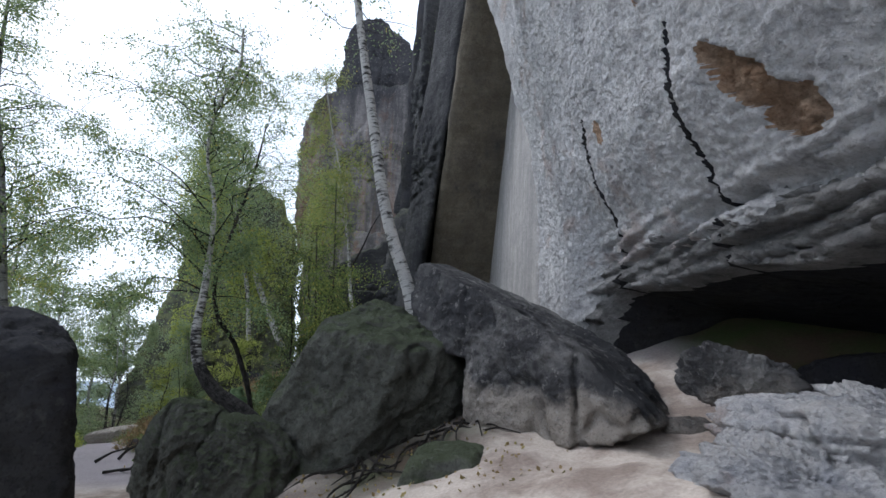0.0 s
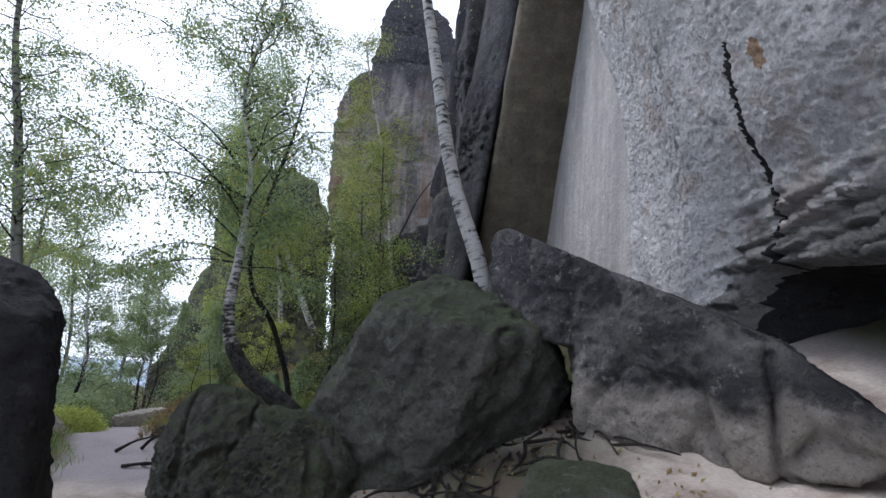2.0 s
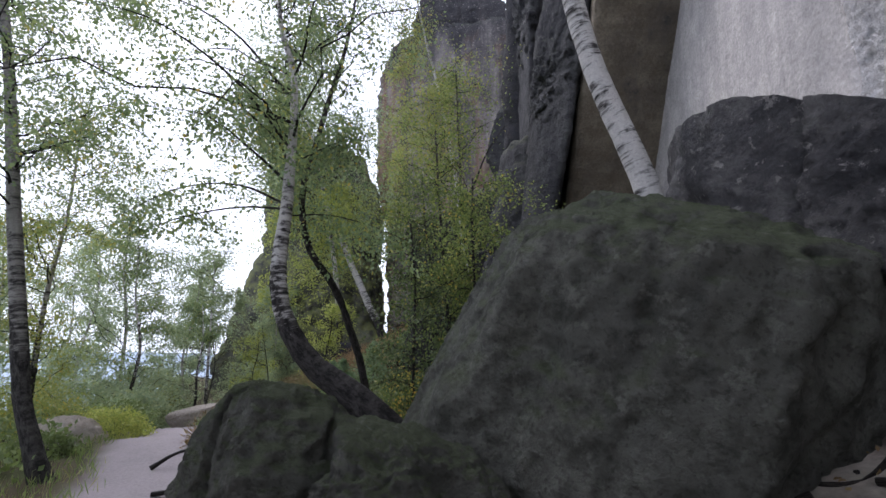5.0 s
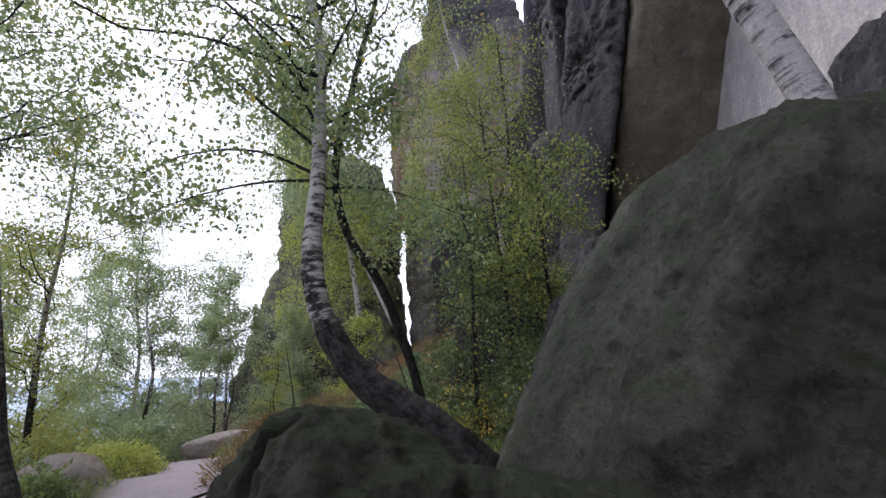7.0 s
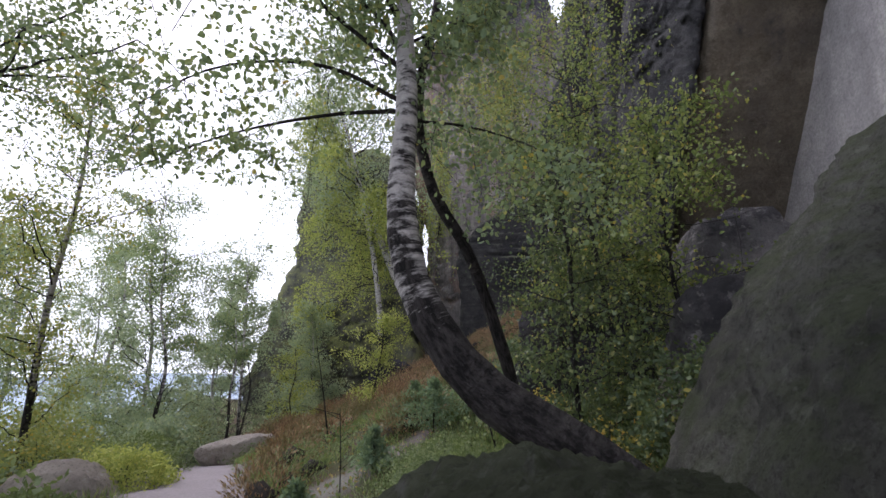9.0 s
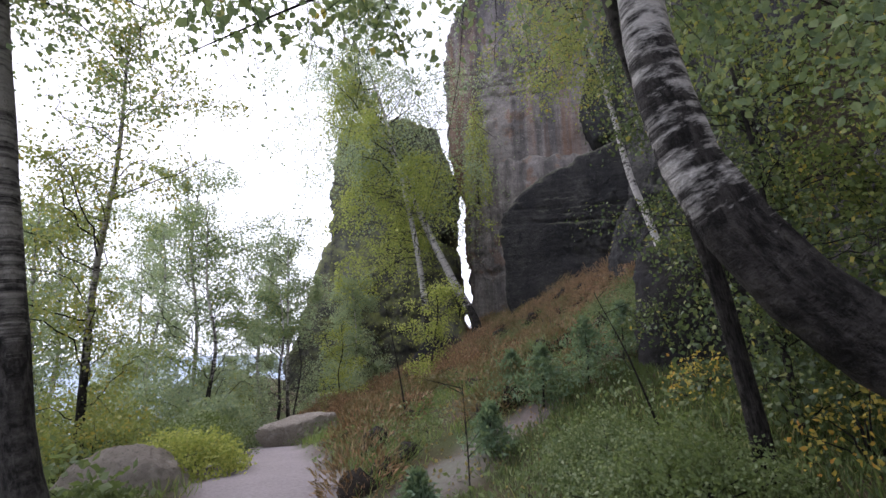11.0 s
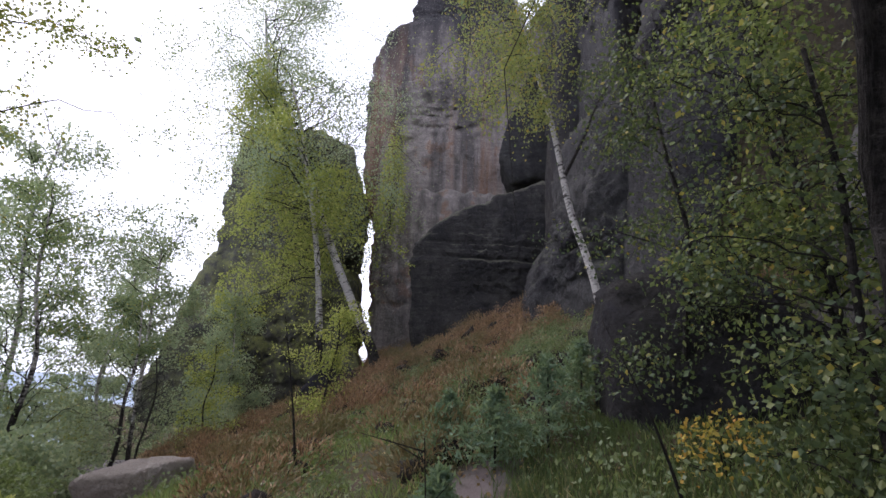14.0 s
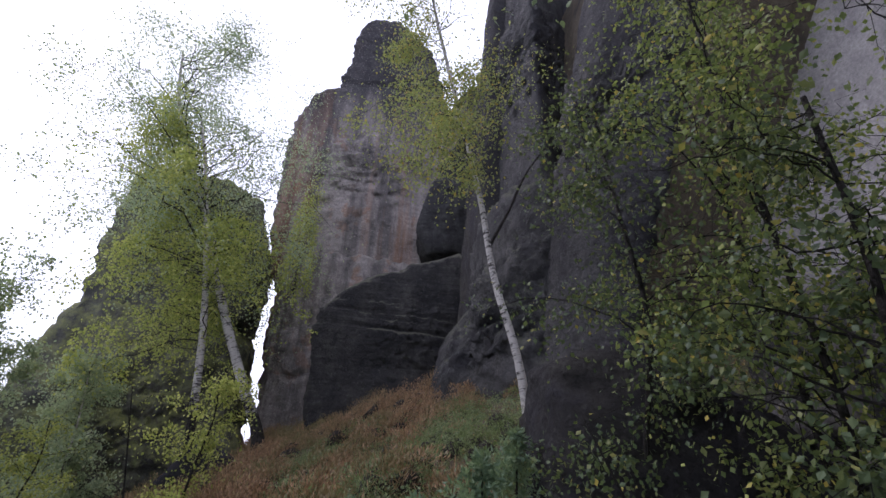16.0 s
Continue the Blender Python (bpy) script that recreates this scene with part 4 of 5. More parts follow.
def tree(name, label, trunk, r0, r1, limbs, leaf_size, leaf_mat, seed, bark=None, start=0.35, reach=1.5, rise=0.5, droop=0.5, per_twig=26, twigs=7,
         full=False, stems=(), bias=(0, 0), clump=0.10, sides=10, group="", extra=(), v0=0.0, taper=0.8):
    """A tree: trunk, limbs with hanging twigs, and leaves along the twigs. extra: limbs given by their own points."""
    rng = np.random.RandomState(seed)
    bark = bark or BARK
    line = spline(trunk, 40)
    base = Vector(line[0])
    root = new(name)
    root.location = base
    tagged(root, label, "tree", group)
    off = np.array(base[:])
    rad = r1 + (r0 - r1) * (1 - np.linspace(0, 1, 40)) ** taper
    rad[:4] *= (1.5, 1.28, 1.12, 1.04)
    v, f, u = tube(line - off, rad, sides + 4, v0, 0.12)
    part("trunk", mesh_from("trunk", v, f, bark, u), root)
    for k, (pts, ra, rb, mat) in enumerate(stems):
        sl = spline(pts, 26)
        v, f, u = tube(sl - off, np.linspace(ra, rb, 26), sides, 0.0, 0.12)
        part("stem", mesh_from("stem", v, f, mat, u), root, "dark side stem")
    spots, thin = [], []

    def grow(a, direction, length, ra):
        n = 11
        t = np.linspace(0, 1, n)[:, None]
        bend = np.array([0, 0, 1.0]) * (rise * 0.35) - np.array([0, 0, 1.0]) * droop * t
        crook = np.cumsum(rng.normal(size=(n, 3)) * np.array([1, 1, 0.8]), axis=0) * 0.055 * length * t ** 0.5
        twig_out(a + length * (direction * t + bend * t * t) + crook, length, ra)

    def twig_out(path, length, ra, full_leaf=None):
        n = len(path)
        full_leaf = full_leaf or rng.choice((0.12, 0.6, 1.0, 1.5))
        v, f, u = tube(path - off, np.linspace(ra, 0.0025, n), 5)
        part("branch", mesh_from("branch", v, f, BARK_DARK, u), root)
        for _ in range(twigs):
            s = rng.uniform(0.2, 1.0)
            q = path[min(n - 1, int(s * (n - 1)))]
            d = rng.normal(size=3)
            d[2] = d[2] * 0.6 - 0.25 * droop
            d /= np.linalg.norm(d)
            ln = length * rng.uniform(0.2, 0.6) * (1.15 - 0.45 * s)
            m = 6
            w = np.linspace(0, 1, m)[:, None]
            tw = q + ln * (d * w - np.array([0, 0, 1.0]) * (0.6 * droop) * w * w) + 0.06 * ln * rng.normal(size=(m, 3)) * w
            thin.append(tube(tw - off, np.linspace(0.003, 0.001, m), 3))
            k = 1 + int(full_leaf * per_twig * rng.uniform(0.5, 1.5))
            idx = rng.uniform(0.1, 1.0, k) * (m - 1)
            lo = np.clip(idx.astype(int), 0, m - 2)
            pos = tw[lo] + (tw[lo + 1] - tw[lo]) * (idx - lo)[:, None]
            spots.append(pos + rng.normal(size=(k, 3)) * clump * rng.uniform(0.4, 1.2) * np.array([1, 1, 0.8]))
    for k in range(limbs):
        s = start + (1 - start) * ((k + rng.uniform(0, 1)) / limbs)
        a = line[int(min(39, s * 39))]
        az = rng.uniform(0, 2 * np.pi)
        d = np.array([np.cos(az) + bias[0], np.sin(az) + bias[1], rise * rng.uniform(0.4, 1.3)])
        d /= np.linalg.norm(d)
        ln = reach * rng.uniform(0.55, 1.15) * (1.15 - 0.55 * abs(s - 0.45))
        grow(a, d, ln, 0.003 + 0.005 * ln)
    for pts, ra in extra:
        twig_out(spline(pts, 14), np.linalg.norm(np.asarray(pts[-1]) - np.asarray(pts[0])), ra, 2.2)
    pts = np.concatenate(spots)
    aside, level, _ = along_path(pts[:, 0], pts[:, 1])
    pts = pts[(np.abs(aside) > 1.5) | (pts[:, 2] > level + 3.0)] - off
    v, f, u = join(thin)
    tagged(part("twig_spray", mesh_from("twig_spray", v, f, BARK_DARK, u), root), kind="stuff")
    v, f = leaves(pts, leaf_size, rng, droop=0.7, full=full)
    part("crown", mesh_from("crown", v, f, leaf_mat, flat=True), root)
    return root


def gz(x, y):
    return float(ground_z(x, y)[0])


# the curved birch
tree("curved_birch", "birch with a curved leaning trunk and drooping leafy branches",
     [(-3.3, 9.32, 0.1), (-3.48, 9.32, 0.4), (-3.73, 9.32, 0.64), (-4.08, 9.3, 0.88), (-4.28, 9.3, 1.0), (-4.46, 9.3, 1.16), (-4.6, 9.3, 1.31), (-4.7, 9.3, 1.48), (-4.8, 9.3, 1.70), (-4.87, 9.3, 1.98), (-4.91, 9.35, 2.4), (-4.9, 9.4, 2.9),
      (-4.95, 9.5, 3.4), (-5.06, 9.7, 4.3), (-5.25, 9.9, 5.2), (-5.55, 10.05, 5.9), (-5.74, 10.2, 6.6), (-5.68, 10.3, 7.8), (-5.4, 10.45, 8.8), (-5.5, 10.6, 10.2)],
     0.19, 0.03, 40, 0.052, LEAF, 11, bark=BARK, taper=3.2, start=0.42, reach=2.8, rise=0.6, droop=0.75, per_twig=46, twigs=12, full=True, bias=(-0.6, -0.1), clump=0.15,
     extra=[([(-4.92, 9.45, 3.0), (-5.4, 9.2, 3.2), (-6.0, 8.9, 3.1), (-6.6, 8.75, 2.75)], 0.018), ([(-4.92, 9.45, 2.95), (-5.5, 9.5, 3.02), (-6.3, 9.4, 2.9), (-7.1, 9.2, 2.55)], 0.018),
            ([(-4.95, 9.5, 3.3), (-5.45, 9.4, 3.75), (-5.9, 9.1, 4.1), (-6.5, 8.7, 4.1)], 0.022), ([(-4.95, 9.5, 3.3), (-5.2, 9.7, 3.9), (-5.7, 9.6, 4.4), (-6.2, 9.3, 4.8)], 0.024),
            ([(-4.92, 9.4, 2.85), (-4.5, 9.8, 2.95), (-4.0, 10.1, 2.85), (-3.5, 10.3, 2.65)], 0.012), ([(-5.0, 9.6, 3.6), (-4.5, 9.9, 4.0), (-4.0, 10.1, 4.2)], 0.014),
            ([(-5.0, 9.6, 3.8), (-5.6, 9.0, 4.6), (-6.3, 8.3, 5.0), (-7.0, 7.8, 4.9)], 0.022), ([(-5.3, 9.9, 4.8), (-6.0, 9.4, 5.6), (-6.8, 9.0, 5.9), (-7.6, 8.7, 5.6)], 0.022)])
# the dark stem behind it
tree("dark_birch", "thin dark-barked birch leaning behind the curved one",
     [(-4.2, 10.9, -0.1), (-4.27, 10.85, 0.6), (-4.36, 10.75, 1.1), (-4.46, 10.6, 1.5), (-4.57, 10.48, 1.88), (-4.68, 10.27, 2.2), (-4.85, 10.05, 2.5), (-4.95, 9.95, 2.9), (-4.9, 10.2, 4.4), (-4.75, 10.6, 6.0), (-4.7, 10.9, 7.6)],
     0.06, 0.015, 18, 0.06, LEAF, 21, bark=BARK_DARK, start=0.42, reach=1.5, rise=0.7, droop=0.5, per_twig=22, twigs=8, full=True, clump=0.15)
# the birch left of the path
tree("path_birch", "grey birch beside the sandy path with bare lower trunk",
     [(-8.0, 9.7, -0.75), (-8.35, 9.7, -0.1), (-8.66, 9.7, 0.52), (-8.9, 9.7, 1.37), (-9.28, 9.7, 2.74), (-9.97, 9.7, 5.34), (-10.7, 9.7, 7.76), (-11.2, 9.8, 10.5)],
     0.115, 0.03, 46, 0.06, LEAF, 12, bark=BARK_GREY, start=0.36, reach=2.7, rise=0.7, droop=0.75, per_twig=48, twigs=12, bias=(0.1, 0.1), clump=0.17)
# the straight white birch between the boulders
tree("white_birch", "slender white birch rising between two boulders",
     [(-0.55, 9.35, 2.0), (-0.68, 9.3, 2.75), (-1.2, 9.25, 4.36), (-1.68, 9.2, 6.9), (-2.17, 9.2, 9.83), (-2.5, 9.3, 12.5)],
     0.14, 0.05, 14, 0.06, LEAF, 13, start=0.66, reach=1.8, rise=0.7, droop=0.6, per_twig=24, twigs=8, clump=0.16, v0=3.2)
# the thin forked birch in front of the tower
tree("forked_birch", "thin white birch with a dark fork and yellowing leaves",
     [(-3.4, 17.9, 1.6), (-3.58, 18.0, 2.96), (-3.93, 18.3, 4.5), (-4.2, 18.6, 6.5), (-4.55, 18.8, 8.3), (-5.0, 19, 10.4), (-5.5, 19, 12.5), (-5.9, 19, 14.6)],
     0.08, 0.025, 30, 0.07, LEAF_YELLOW, 14, start=0.42, reach=2.3, rise=0.5, droop=0.9, per_twig=60, twigs=11, bias=(-0.6, -0.1), clump=0.24, v0=3.0,
     stems=[([(-4.02, 18.45, 5.4), (-3.6, 18.5, 6.3), (-3.2, 18.5, 7.3), (-2.6, 18.6, 8.3)], 0.04, 0.015, BARK_DARK)])
# birches by the pillar
tree("pillar_birch", "tall leaning birch beside the pillar with yellow-green leaves",
     [(-9.95, 30, 0.6), (-10.05, 30, 1.6), (-11.03, 30, 3.6), (-12.29, 30, 6.18), (-14.1, 30, 10.5), (-15.73, 30, 13.86), (-17.05, 30, 17.0), (-17.65, 30, 20)],
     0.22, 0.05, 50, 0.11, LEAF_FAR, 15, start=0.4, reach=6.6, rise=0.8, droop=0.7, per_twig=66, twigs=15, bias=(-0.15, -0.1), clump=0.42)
tree("pillar_birch", "pale birch standing upright beside the pillar",
     [(-12.25, 29.5, 0.4), (-12.35, 29.5, 1.4), (-12.65, 29.5, 3.95), (-13.12, 29.5, 6.8), (-13.75, 29.5, 9.5), (-14.65, 29.5, 13), (-15.45, 29.5, 15.5)],
     0.17, 0.05, 52, 0.12, LEAF_LIME, 16, start=0.3, reach=4.4, rise=0.4, droop=1.0, per_twig=62, twigs=13, bias=(-0.7, -0.2), clump=0.3)


def wild_tree(x, y, h, seed, mat, lean=0.0, r=0.1, reach=None, leaf=0.1, start=0.15, per_twig=46, twigs=12, limbs=None, label="slender birch with airy pale green foliage", name="birch", bark=None, drop=0.3, rise=0.9):
    rng = np.random.RandomState(seed)
    z = gz(x, y) - drop
    pts = [(x + lean * h * s + 0.02 * h * rng.normal(), y + 0.02 * h * rng.normal(), z + h * s) for s in (0, 0.2, 0.45, 0.7, 1.0)]
    return tree(name, label, pts, r, 0.015, limbs or int(14 + 1.8 * h), leaf, mat, seed, bark=bark or BARK_GREY, start=start, reach=reach or 0.2 * h + 0.6,
                rise=rise, droop=0.45, per_twig=per_twig, twigs=twigs, clump=0.11 + 0.009 * h, sides=7, group="birches on the valley edge" if name == "birch" else "")


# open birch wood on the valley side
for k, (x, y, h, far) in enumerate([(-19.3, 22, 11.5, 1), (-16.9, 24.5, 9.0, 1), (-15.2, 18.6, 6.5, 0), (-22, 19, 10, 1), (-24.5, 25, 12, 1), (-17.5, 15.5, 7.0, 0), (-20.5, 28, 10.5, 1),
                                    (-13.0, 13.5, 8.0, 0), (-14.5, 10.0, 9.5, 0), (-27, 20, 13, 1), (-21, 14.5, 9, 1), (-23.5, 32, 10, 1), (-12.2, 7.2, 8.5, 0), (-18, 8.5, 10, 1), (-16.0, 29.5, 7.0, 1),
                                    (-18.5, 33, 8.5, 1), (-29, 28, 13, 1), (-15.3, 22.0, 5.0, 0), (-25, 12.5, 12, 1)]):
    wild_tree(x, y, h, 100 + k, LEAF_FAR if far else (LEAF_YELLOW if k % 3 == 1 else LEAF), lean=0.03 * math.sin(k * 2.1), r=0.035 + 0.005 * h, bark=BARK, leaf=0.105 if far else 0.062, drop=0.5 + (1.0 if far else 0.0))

# the thicket under the cliff
# The LEAF_DARK trees carry the overhang's shade in their leaf colour.
for k, (x, y, h, mat, rch) in enumerate([(-3.4, 12.4, 5.0, LEAF_THICKET, 1.2), (-3.0, 13.0, 6.2, LEAF_THICKET, 1.3), (-3.7, 11.6, 3.2, LEAF_DARK, 0.9), (-2.8, 11.6, 3.6, LEAF_THICKET, 0.9), (-3.9, 13.6, 4.4, LEAF_DARK, 1.0)]):
    wild_tree(x, y, h, 200 + k, mat, lean=-0.04, r=0.03, reach=rch, leaf=0.05, start=0.1, per_twig=28, twigs=10, limbs=26, name="young_tree", bark=BARK_DARK,
              label="young broadleaf tree in the thicket below the cliff", rise=0.6)
for k, (x, y, h, mat) in enumerate([(-9.6, 21.5, 3.2, LEAF_LIME), (-13.8, 20.8, 3.0, LEAF_LIME), (-14.6, 25.0, 3.6, LEAF_LIME)]):
    wild_tree(x, y, h, 230 + k, mat, r=0.03, reach=1.1, leaf=0.07, start=0.05, per_twig=26, twigs=8, limbs=24, name="young_tree", bark=BARK_DARK, label="bright green young tree on the slope", rise=0.5)


def shrub(name, label, x, y, rx, ry, h, mat, leaf, n, seed, z=None, category="shrub"):
    """A low bush: thin stems fanning from the base, leaves thick towards the outside."""
    rng = np.random.RandomState(seed)
    root = new(name)
    z = gz(x, y) - 0.05 if z is None else z
    root.location = (x, y, z)
    tagged(root, label, category)
    d = rng.normal(size=(n, 3))
    d[:, 2] = np.abs(d[:, 2])
    d /= np.linalg.norm(d, axis=1)[:, None]
    rr = rng.uniform(0.45, 1.0, n) ** 0.5
    p = d * rr[:, None] * np.array([rx, ry, h])
    p *= (1 + 0.45 * fbm(d * 2 + seed, 1.3, 3))[:, None]
    for k in range(16):
        e = p[rng.randint(n)]
        mid = e * np.array([0.35, 0.35, 0.6])
        v, f, u = tube(np.array([(0.15 * e[0], 0.15 * e[1], 0), mid, e]), (0.009, 0.006, 0.002), 4)
        part("stem", mesh_from("stem", v, f, BARK_DARK, u), root)
    v, f = leaves(p, leaf, rng, droop=0.0)
    part("foliage", mesh_from("foliage", v, f, mat, flat=True), root)
    return root


shrub("lime_bush", "low bright yellow-green bush beside the path", -10.4, 12.9, 0.85, 0.75, 0.62, LEAF_LIME, 0.05, 6500, 1)
shrub("bush", "dull green bush on the path edge", -11.4, 14.2, 0.9, 0.9, 0.7, LEAF_BILBERRY, 0.05, 4200, 2)
shrub("bush", "dull green bush on the path edge", -12.3, 13.2, 1.0, 0.9, 0.8, LEAF_YELLOW, 0.06, 3600, 3)
shrub("bush", "dull green bush beside the grey rock", -9.6, 10.9, 0.6, 0.5, 0.35, LEAF_BILBERRY, 0.05, 2500, 4)
shrub("bilberry_bush", "grey-green bilberry bush on the slope", -4.7, 10.7, 0.75, 0.6, 0.62, LEAF_BILBERRY, 0.027, 14000, 5)
shrub("bilberry_bush", "grey-green bilberry bush on the slope", -5.1, 11.5, 0.6, 0.55, 0.5, LEAF_BILBERRY, 0.027, 9000, 6)
for k, (x, y, rx, h) in enumerate([(-15.5, 15.5, 1.6, 1.7), (-17.5, 18.5, 1.8, 1.9), (-14.0, 12.0, 1.4, 1.5), (-16.8, 21.5, 1.7, 2.0), (-19.5, 16.0, 2.0, 2.2), (-13.2, 16.6, 1.0, 1.2), (-20.0, 24.5, 2.0, 2.4), (-15.8, 26.5, 1.8, 2.4), (-16.0, 9.0, 1.6, 1.8)]):
    shrub("edge_bush", "tall pale green bush on the valley edge", x, y, rx, rx, h, LEAF_FAR if k % 2 else LEAF_YELLOW, 0.085, 5200, 60 + k)
shrub("cliff_shrub", "yellow-green shrub growing up the edge of the tower", -10.6, 34.2, 0.9, 1.0, 7.0, LEAF_LIME, 0.11, 4200, 77, z=8.89)
shrub("golden_bush", "small bush with golden autumn leaves", -4.15, 12.6, 0.4, 0.35, 0.55, LEAF_GOLD, 0.042, 480, 7)
shrub("golden_bush", "small bush with golden autumn leaves", -3.6, 11.1, 0.45, 0.35, 0.5, LEAF_GOLD, 0.042, 380, 8)
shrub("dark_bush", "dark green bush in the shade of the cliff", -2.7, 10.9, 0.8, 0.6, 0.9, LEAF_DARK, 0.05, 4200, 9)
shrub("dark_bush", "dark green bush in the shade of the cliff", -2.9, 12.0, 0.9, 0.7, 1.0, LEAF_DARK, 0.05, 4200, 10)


def young_conifer(x, y, h, seed):
    """A knee-high fir: a stem with whorls of needled twigs."""
    rng = np.random.RandomState(seed)
    root = new("young_conifer")
    root.location = (x, y, gz(x, y) - 0.03)
    tagged(root, "small bluish green fir seedling in the heather", "conifer", "fir seedlings on the slope")
    v, f, u = tube(np.array([(0, 0, 0), (0.01, 0, h * 0.5), (0, 0.01, h)]), (0.014, 0.01, 0.003), 6)
    part("trunk", mesh_from("trunk", v, f, BARK_DARK, u), root)
    pts = []
    for s in np.linspace(0.12, 0.97, 11):
        for _ in range(9):
            az = rng.uniform(0, 6.283)
            ln = 0.8 * h * (1.08 - s) * rng.uniform(0.6, 1.1)
            t = np.linspace(0.1, 1, 16)[:, None]
            pts.append(np.array([0, 0, h * s]) + t * ln * np.array([math.cos(az), math.sin(az), 0.15]) + rng.normal(size=(16, 3)) * 0.012)
    v, f = leaves(np.concatenate(pts), 0.075, rng, shape=(LEAF_SIMPLE * (0.45, 1, 1), LEAF_SIMPLE_F), droop=-0.3)
    part("foliage", mesh_from("foliage", v, f, LEAF_FIR, flat=True), root)


for k, (x, y, h) in enumerate([(-5.75, 13.6, 0.75), (-5.2, 13.9, 0.9), (-6.2, 14.2, 0.7), (-6.6, 11.3, 0.42), (-6.2, 12.4, 0.5), (-4.7, 14.6, 0.8)]):
    young_conifer(x, y, h, 300 + k)


def sapling(pts, r):
    root = new("bare_sapling")
    root.location = pts[0]
    tagged(root, "thin leafless sapling standing in the heather", "sapling")
    v, f, u = tube(spline(pts, 14) - np.array(pts[0]), np.linspace(r, 0.003, 14), 6)
    part("stem", mesh_from("stem", v, f, BARK_DARK, u), root)
    rng = np.random.RandomState(int(abs(pts[0][0]) * 100))
    for k in range(7):
        s = rng.uniform(0.4, 1)
        a = np.array(pts[0]) * (1 - s) + np.array(pts[-1]) * s - np.array(pts[0])
        d = np.array([rng.normal(), rng.normal(), 0.7]) * 0.16
        v, f, u = tube(np.array([a, a + d * 0.5, a + d]), (0.004, 0.003, 0.001), 4)
        part("twig", mesh_from("twig", v, f, BARK_DARK, u), root)


sapling([(-8.05, 15.0, gz(-8.05, 15.0) - 0.05), (-8.2, 15.0, 0.6), (-8.45, 15.0, 1.75)], 0.018)
sapling([(-4.62, 12.1, gz(-4.62, 12.1) - 0.05), (-4.85, 12.1, 0.9), (-5.1, 12.2, 1.5)], 0.014)
sapling([(-6.2, 11.5, gz(-6.2, 11.5) - 0.05), (-6.22, 11.5, 0.3), (-6.25, 11.5, 0.75)], 0.008)


# ---- ground cover ----
def cover(name, label, category, count, area, keep, height, leaf, mat, seed, per=22, width=0.22, shape=None, up=False, spread=0.35):
    """Uncountable low growth over a stretch of the slope, kept where keep(x, y, side) holds."""
    rng = np.random.RandomState(seed)
    x, y = rng.uniform(area[0], area[1], count), rng.uniform(area[2], area[3], count)
    side, _, _ = along_path(x, y)
    m = keep(x, y, side)
    x, y = x[m], y[m]
    big = 0.55 + 0.9 * smooth(-0.3, 0.4, fbm(np.stack([x, y, 0 * x + seed], 1), 0.6, 3))
    n = len(x)
    rr, az = np.sqrt(rng.uniform(0, 1, n * per)), rng.uniform(0, 2 * np.pi, n * per)
    R = np.repeat(width * 2.0 * (0.7 + 0.6 * big), per) * (1 + 0.25 * np.sin(3 * az + np.repeat(x, per) * 7))
    X, Y = np.repeat(x, per) + rr * R * np.cos(az), np.repeat(y, per) + rr * R * np.sin(az)
    top = np.repeat(height * big, per) * np.sqrt(np.clip(1 - rr ** 2, 0, 1))
    Z = ground_z(X, Y) + (0 if up else 1) * rng.uniform(0, 1.0, n * per) ** 0.28 * top
    size = leaf
    v, f = leaves(np.stack([X, Y, Z], 1), size, rng, droop=-0.35, shape=shape, up=up, spread=spread)
    tagged(new(name, mesh_from(name, v, f, mat, flat=True)), label, category, "", "stuff")


def patchy(seed, scale, low):
    return lambda x, y: fbm(np.stack([x, y, 0 * x + seed], 1), scale, 3) > low


ep = patchy(5.5, 0.5, -0.1)
hp, gp, bp = patchy(3.3, 0.35, -0.12), patchy(8.8, 0.5, -0.05), patchy(14.1, 0.45, 0.02)
SLOPE = lambda x, y, s: (s > 1.0 + 0.3 * np.sin(3 * y)) & (side_track(x, y) > 0.45) & (y > 9.0) & (y < 37) & (x < 0)


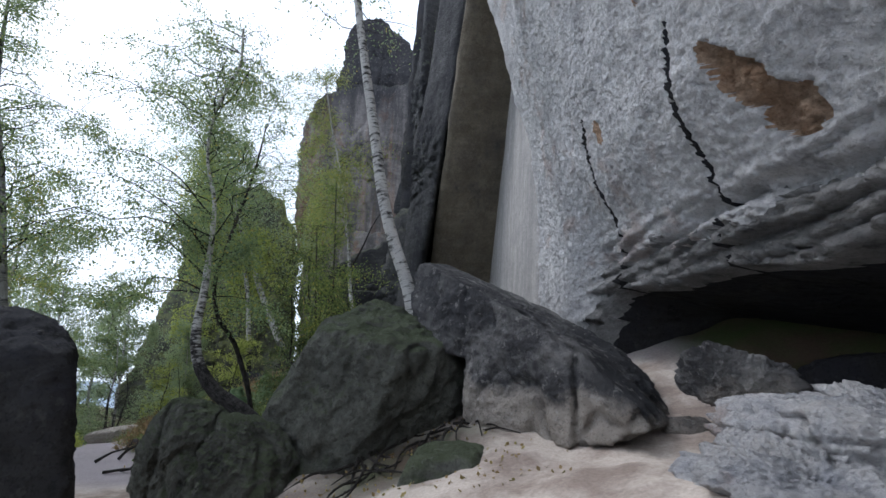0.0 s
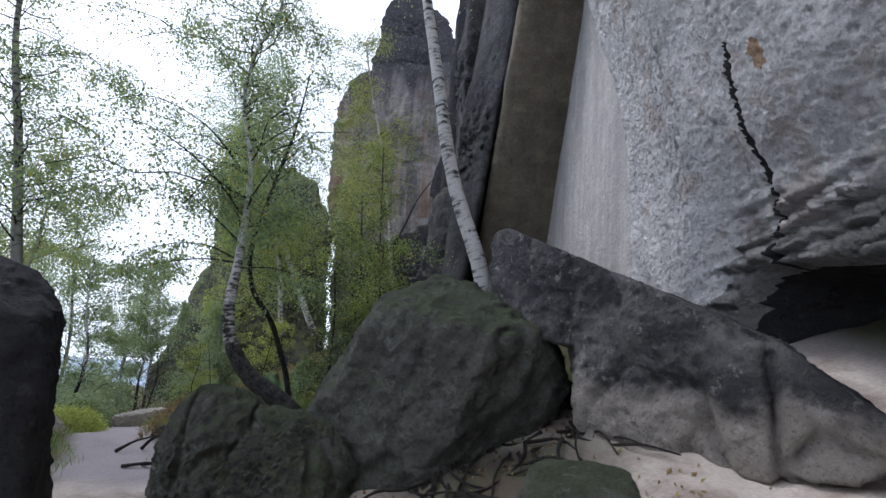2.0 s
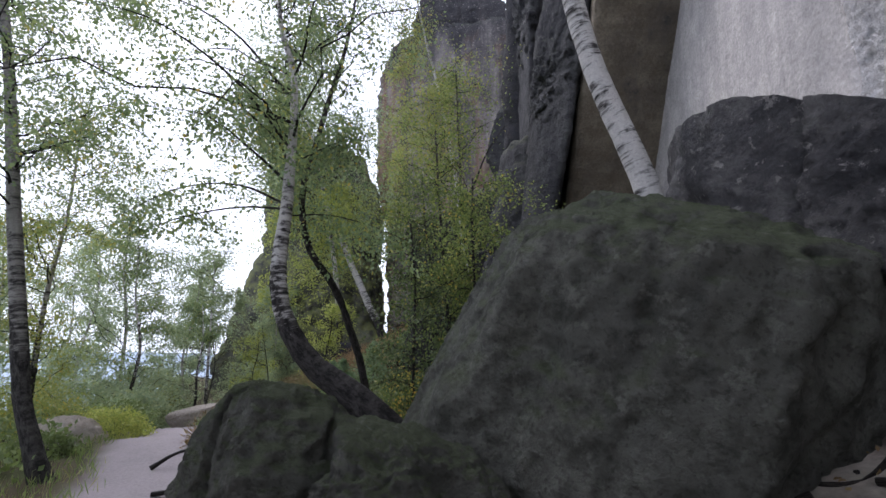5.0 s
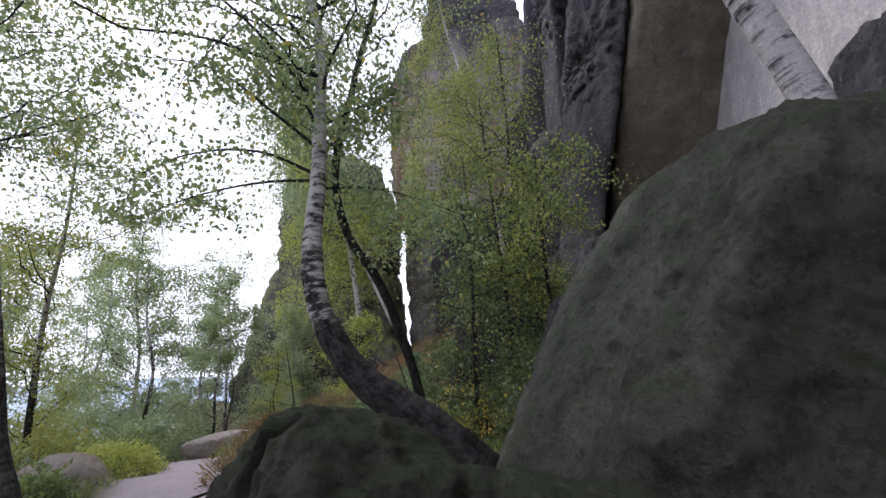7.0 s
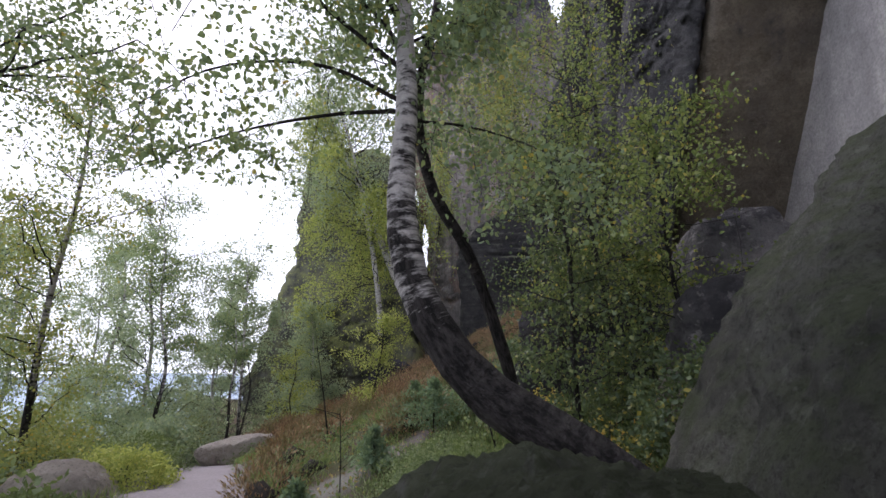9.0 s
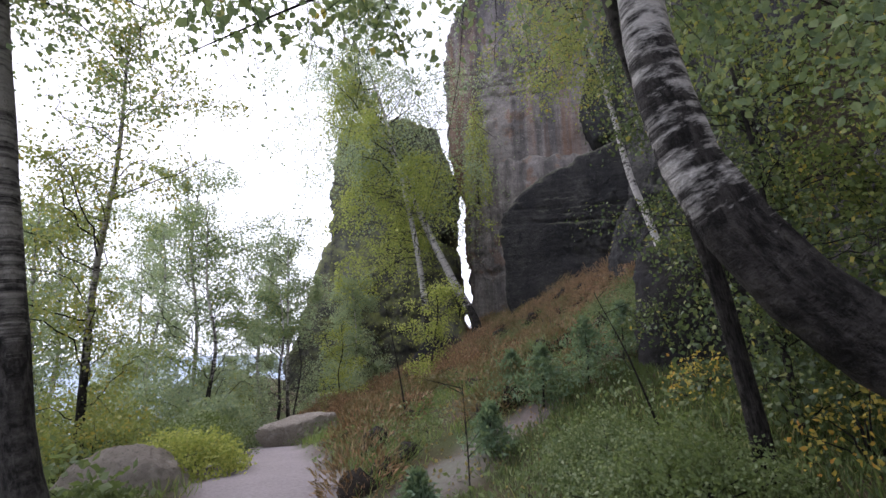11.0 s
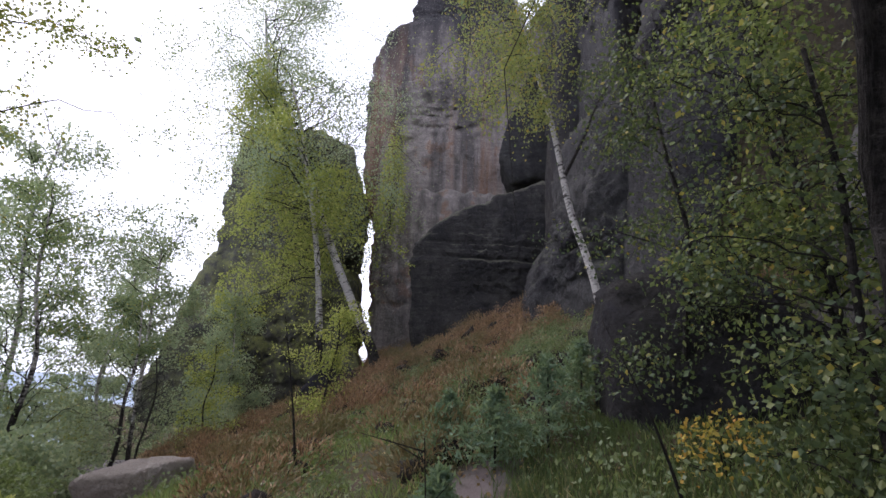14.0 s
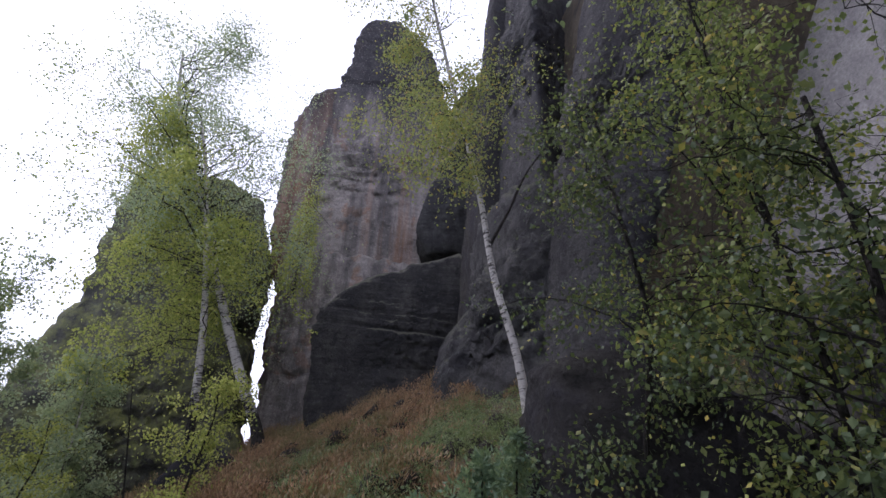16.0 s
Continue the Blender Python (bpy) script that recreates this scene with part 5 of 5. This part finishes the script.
def mounds(name, label, category, count, area, keep, size, high, sprig, mat, seed, per):
    """Domed clumps of twiggy growth whose sprigs stand out from each clump."""
    rng = np.random.RandomState(seed)
    x, y = rng.uniform(area[0], area[1], count), rng.uniform(area[2], area[3], count)
    m = keep(x, y, along_path(x, y)[0])
    x, y = x[m], y[m]
    n = len(x)
    grow = rng.uniform(0.5, 1.3, n) * (1 + 0.03 * np.clip(y - 12, 0, 14))
    d = rng.normal(size=(n * per, 3))
    d[:, 2] = np.abs(d[:, 2]) + 0.05
    d /= np.linalg.norm(d, axis=1)[:, None]
    g = np.repeat(grow, per)
    own = np.repeat(np.stack([x, y, 9.0 * grow], 1), per, 0)
    lump = (0.85 + 0.55 * fbm(own + 1.6 * d, 1.3, 3)) * rng.uniform(0.55, 1.0, n * per) ** 0.5
    p = d * (lump * g)[:, None] * np.array([size, size, high])
    p[:, :2] += own[:, :2]
    p[:, 2] += ground_z(p[:, 0], p[:, 1]) - 0.04
    tip = d + 0.45 * rng.normal(size=d.shape) + np.array([0, 0, 0.45])
    tip /= np.linalg.norm(tip, axis=1)[:, None]
    side = np.cross(tip, rng.normal(size=d.shape))
    side /= np.linalg.norm(side, axis=1)[:, None]
    s = (sprig * rng.uniform(0.6, 1.3, n * per))[:, None]
    q = np.stack([p, p + s * (0.5 * tip + 0.10 * side), p + s * tip, p + s * (0.5 * tip - 0.10 * side)], 1).reshape(-1, 3)
    f = (LEAF_SIMPLE_F[None] + (np.arange(n * per) * 4)[:, None, None]).reshape(-1, 3)
    me = mesh_from(name, q, f, mat, flat=True)
    ob = tagged(new(name, me), label, category, "", "stuff")
    # Solid dark blobs added inside each clump stand for its stems and inner shade.
    dirs, tri = unit_sphere(2)
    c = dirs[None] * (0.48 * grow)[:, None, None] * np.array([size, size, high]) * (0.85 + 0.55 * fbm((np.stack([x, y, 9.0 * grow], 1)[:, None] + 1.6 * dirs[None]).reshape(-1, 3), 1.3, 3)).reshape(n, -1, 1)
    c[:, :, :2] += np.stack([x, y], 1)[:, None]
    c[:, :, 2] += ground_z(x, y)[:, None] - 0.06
    tf = (tri[None] + (np.arange(n) * len(dirs))[:, None, None]).reshape(-1, 3)
    tagged(part("woody_shade_core", mesh_from("woody_shade_core", c.reshape(-1, 3), tf, CORE), ob), "dark blobs inside the clumps for woody stems and the shade between them", kind="stuff")


CORE = bark_material("woody_shade_core", (0.05, 0.038, 0.026), (0.015, 0.012, 0.009), 0.6)
mounds("heather", "rust-brown heather clumps on the slope", "heather", 620, (-16, 2, 11.3, 37), lambda x, y, s: SLOPE(x, y, s) & (s < 30) & (hp(x, y) | (y > 20) | (s < 3.2)) & ((y > 15.0) | ((s < 3.6) & (x < -5.8))), 0.5, 0.52, 0.085, LEAF_HEATH, 41, 1000)
mounds("bilberry", "low green bilberry growth on the slope", "bilberry", 520, (-11, -1.5, 9, 24), lambda x, y, s: SLOPE(x, y, s) & bp(x, y) & (s > 1.2) & ((s < 4.0) | (y > 15)), 0.42, 0.36, 0.05, LEAF_BILBERRY, 42, 650)
cover("turf", "mossy turf coloured dark for the shade of the cliff", "turf", 2400, (-6.0, -1.5, 8.9, 14.5), lambda x, y, s: SLOPE(x, y, s) & (s > 2.0), 0.1, 0.13, TURF, 48, per=16, width=0.12, shape=(BLADE, BLADE_F), up=True, spread=0.6)
cover("moss_greens", "fresh green sprigs between the heather", "greenery", 1300, (-12, -1, 9, 26), lambda x, y, s: SLOPE(x, y, s) & gp(x, y) & ((s < 4.0) | (y > 15)), 0.26, 0.05, LEAF_BILBERRY, 43, per=30, width=0.16)
cover("grass", "short tufted grass along the slope and path", "grass", 3800, (-13, -1, 8.2, 17), lambda x, y, s: (s > 0.85) & (s < 4.0) & (y > 8.4) & gp(y, x), 0.1, 0.15, GRASS, 44, per=14, width=0.10, shape=(BLADE, BLADE_F), up=True, spread=0.6)
cover("edge_growth", "green undergrowth on the valley side of the path", "undergrowth", 4600, (-34, -5, 6.5, 36), lambda x, y, s: (s < -1.1) & (s > -17) & ((x < -8.6) | (s < -2)) & ep(x, y) & (np.hypot(x + 10.3, y - 12.6) > 1.5), 0.55, 0.10, LEAF_BILBERRY, 45, per=34, width=0.3)
cover("edge_grass", "grass on the valley side of the path", "grass", 2600, (-20, -5, 7, 28), lambda x, y, s: (s < -0.75) & (s > -7) & (x < -6), 0.1, 0.16, GRASS, 46, per=14, width=0.1, shape=(BLADE, BLADE_F), up=True, spread=0.5)
cover("leaf_litter", "brown fallen leaves and needles on the ground", "leaf litter", 2600, (-12, 1.6, 3.8, 20), lambda x, y, s: (s > 1.0) & ((y > 9) | ((x < 0.9) & (y > 4.6) & gp(3 * x, 3 * y))), 0.0, 0.05, LITTER, 47, per=9, width=0.2)


# ---- roots and dead wood ----
def roots(name, label, lines, r, bark=None):
    root = new(name)
    root.location = lines[0][0]
    tagged(root, label, "roots")
    off = np.array(lines[0][0])
    for pts in lines:
        sl = spline(pts, 16)
        v, f, u = tube(sl - off, np.linspace(r, r * 0.35, 16), 7, 0, 0.25)
        part("root", mesh_from("root", v, f, bark or BARK_DARK, u), root)


rng0 = np.random.RandomState(5)
net = []
for k in range(26):
    x, y = rng0.uniform(-1.3, 0.45), rng0.uniform(6.5, 7.5)
    a = rng0.uniform(-2.4, -0.7)
    pts = []
    for s in range(6):
        pts.append((x, y, gz(x, y) + 0.03 + 0.05 * math.sin(1.3 * s + k)))
        a += rng0.normal() * 0.4
        x, y = x + 0.27 * math.cos(a), y + 0.27 * math.sin(a)
    net.append(pts)
roots("exposed_roots", "tangle of dark roots over sandy ground", net, 0.022, BARK_ROOT)
roots("dead_branch", "crooked dark dead branch lying at the path", [[(-6.95, 10.75, gz(-6.95, 10.75) + 0.02), (-6.8, 10.8, -0.22), (-6.6, 10.75, -0.16), (-6.45, 10.65, gz(-6.45, 10.65) + 0.02)],
      [(-7.2, 10.4, gz(-7.2, 10.4) + 0.02), (-7.0, 10.6, -0.25), (-6.85, 10.8, -0.2)]], 0.035)
roots("dead_branch", "dark broken sticks heaped beside the path", [[(-6.1, 9.6, gz(-6.1, 9.6) + 0.03), (-5.7, 9.45, gz(-5.7, 9.45) + 0.10), (-5.4, 9.4, gz(-5.4, 9.4) + 0.05)], [(-6.0, 9.75, gz(-6, 9.75) + 0.05), (-5.6, 9.6, gz(-5.6, 9.6) + 0.09), (-5.3, 9.6, gz(-5.3, 9.6) + 0.12)],
      [(-6.3, 9.4, gz(-6.3, 9.4) + 0.02), (-5.9, 9.5, gz(-5.9, 9.5) + 0.08), (-5.5, 9.3, gz(-5.5, 9.3) + 0.03)]], 0.03)
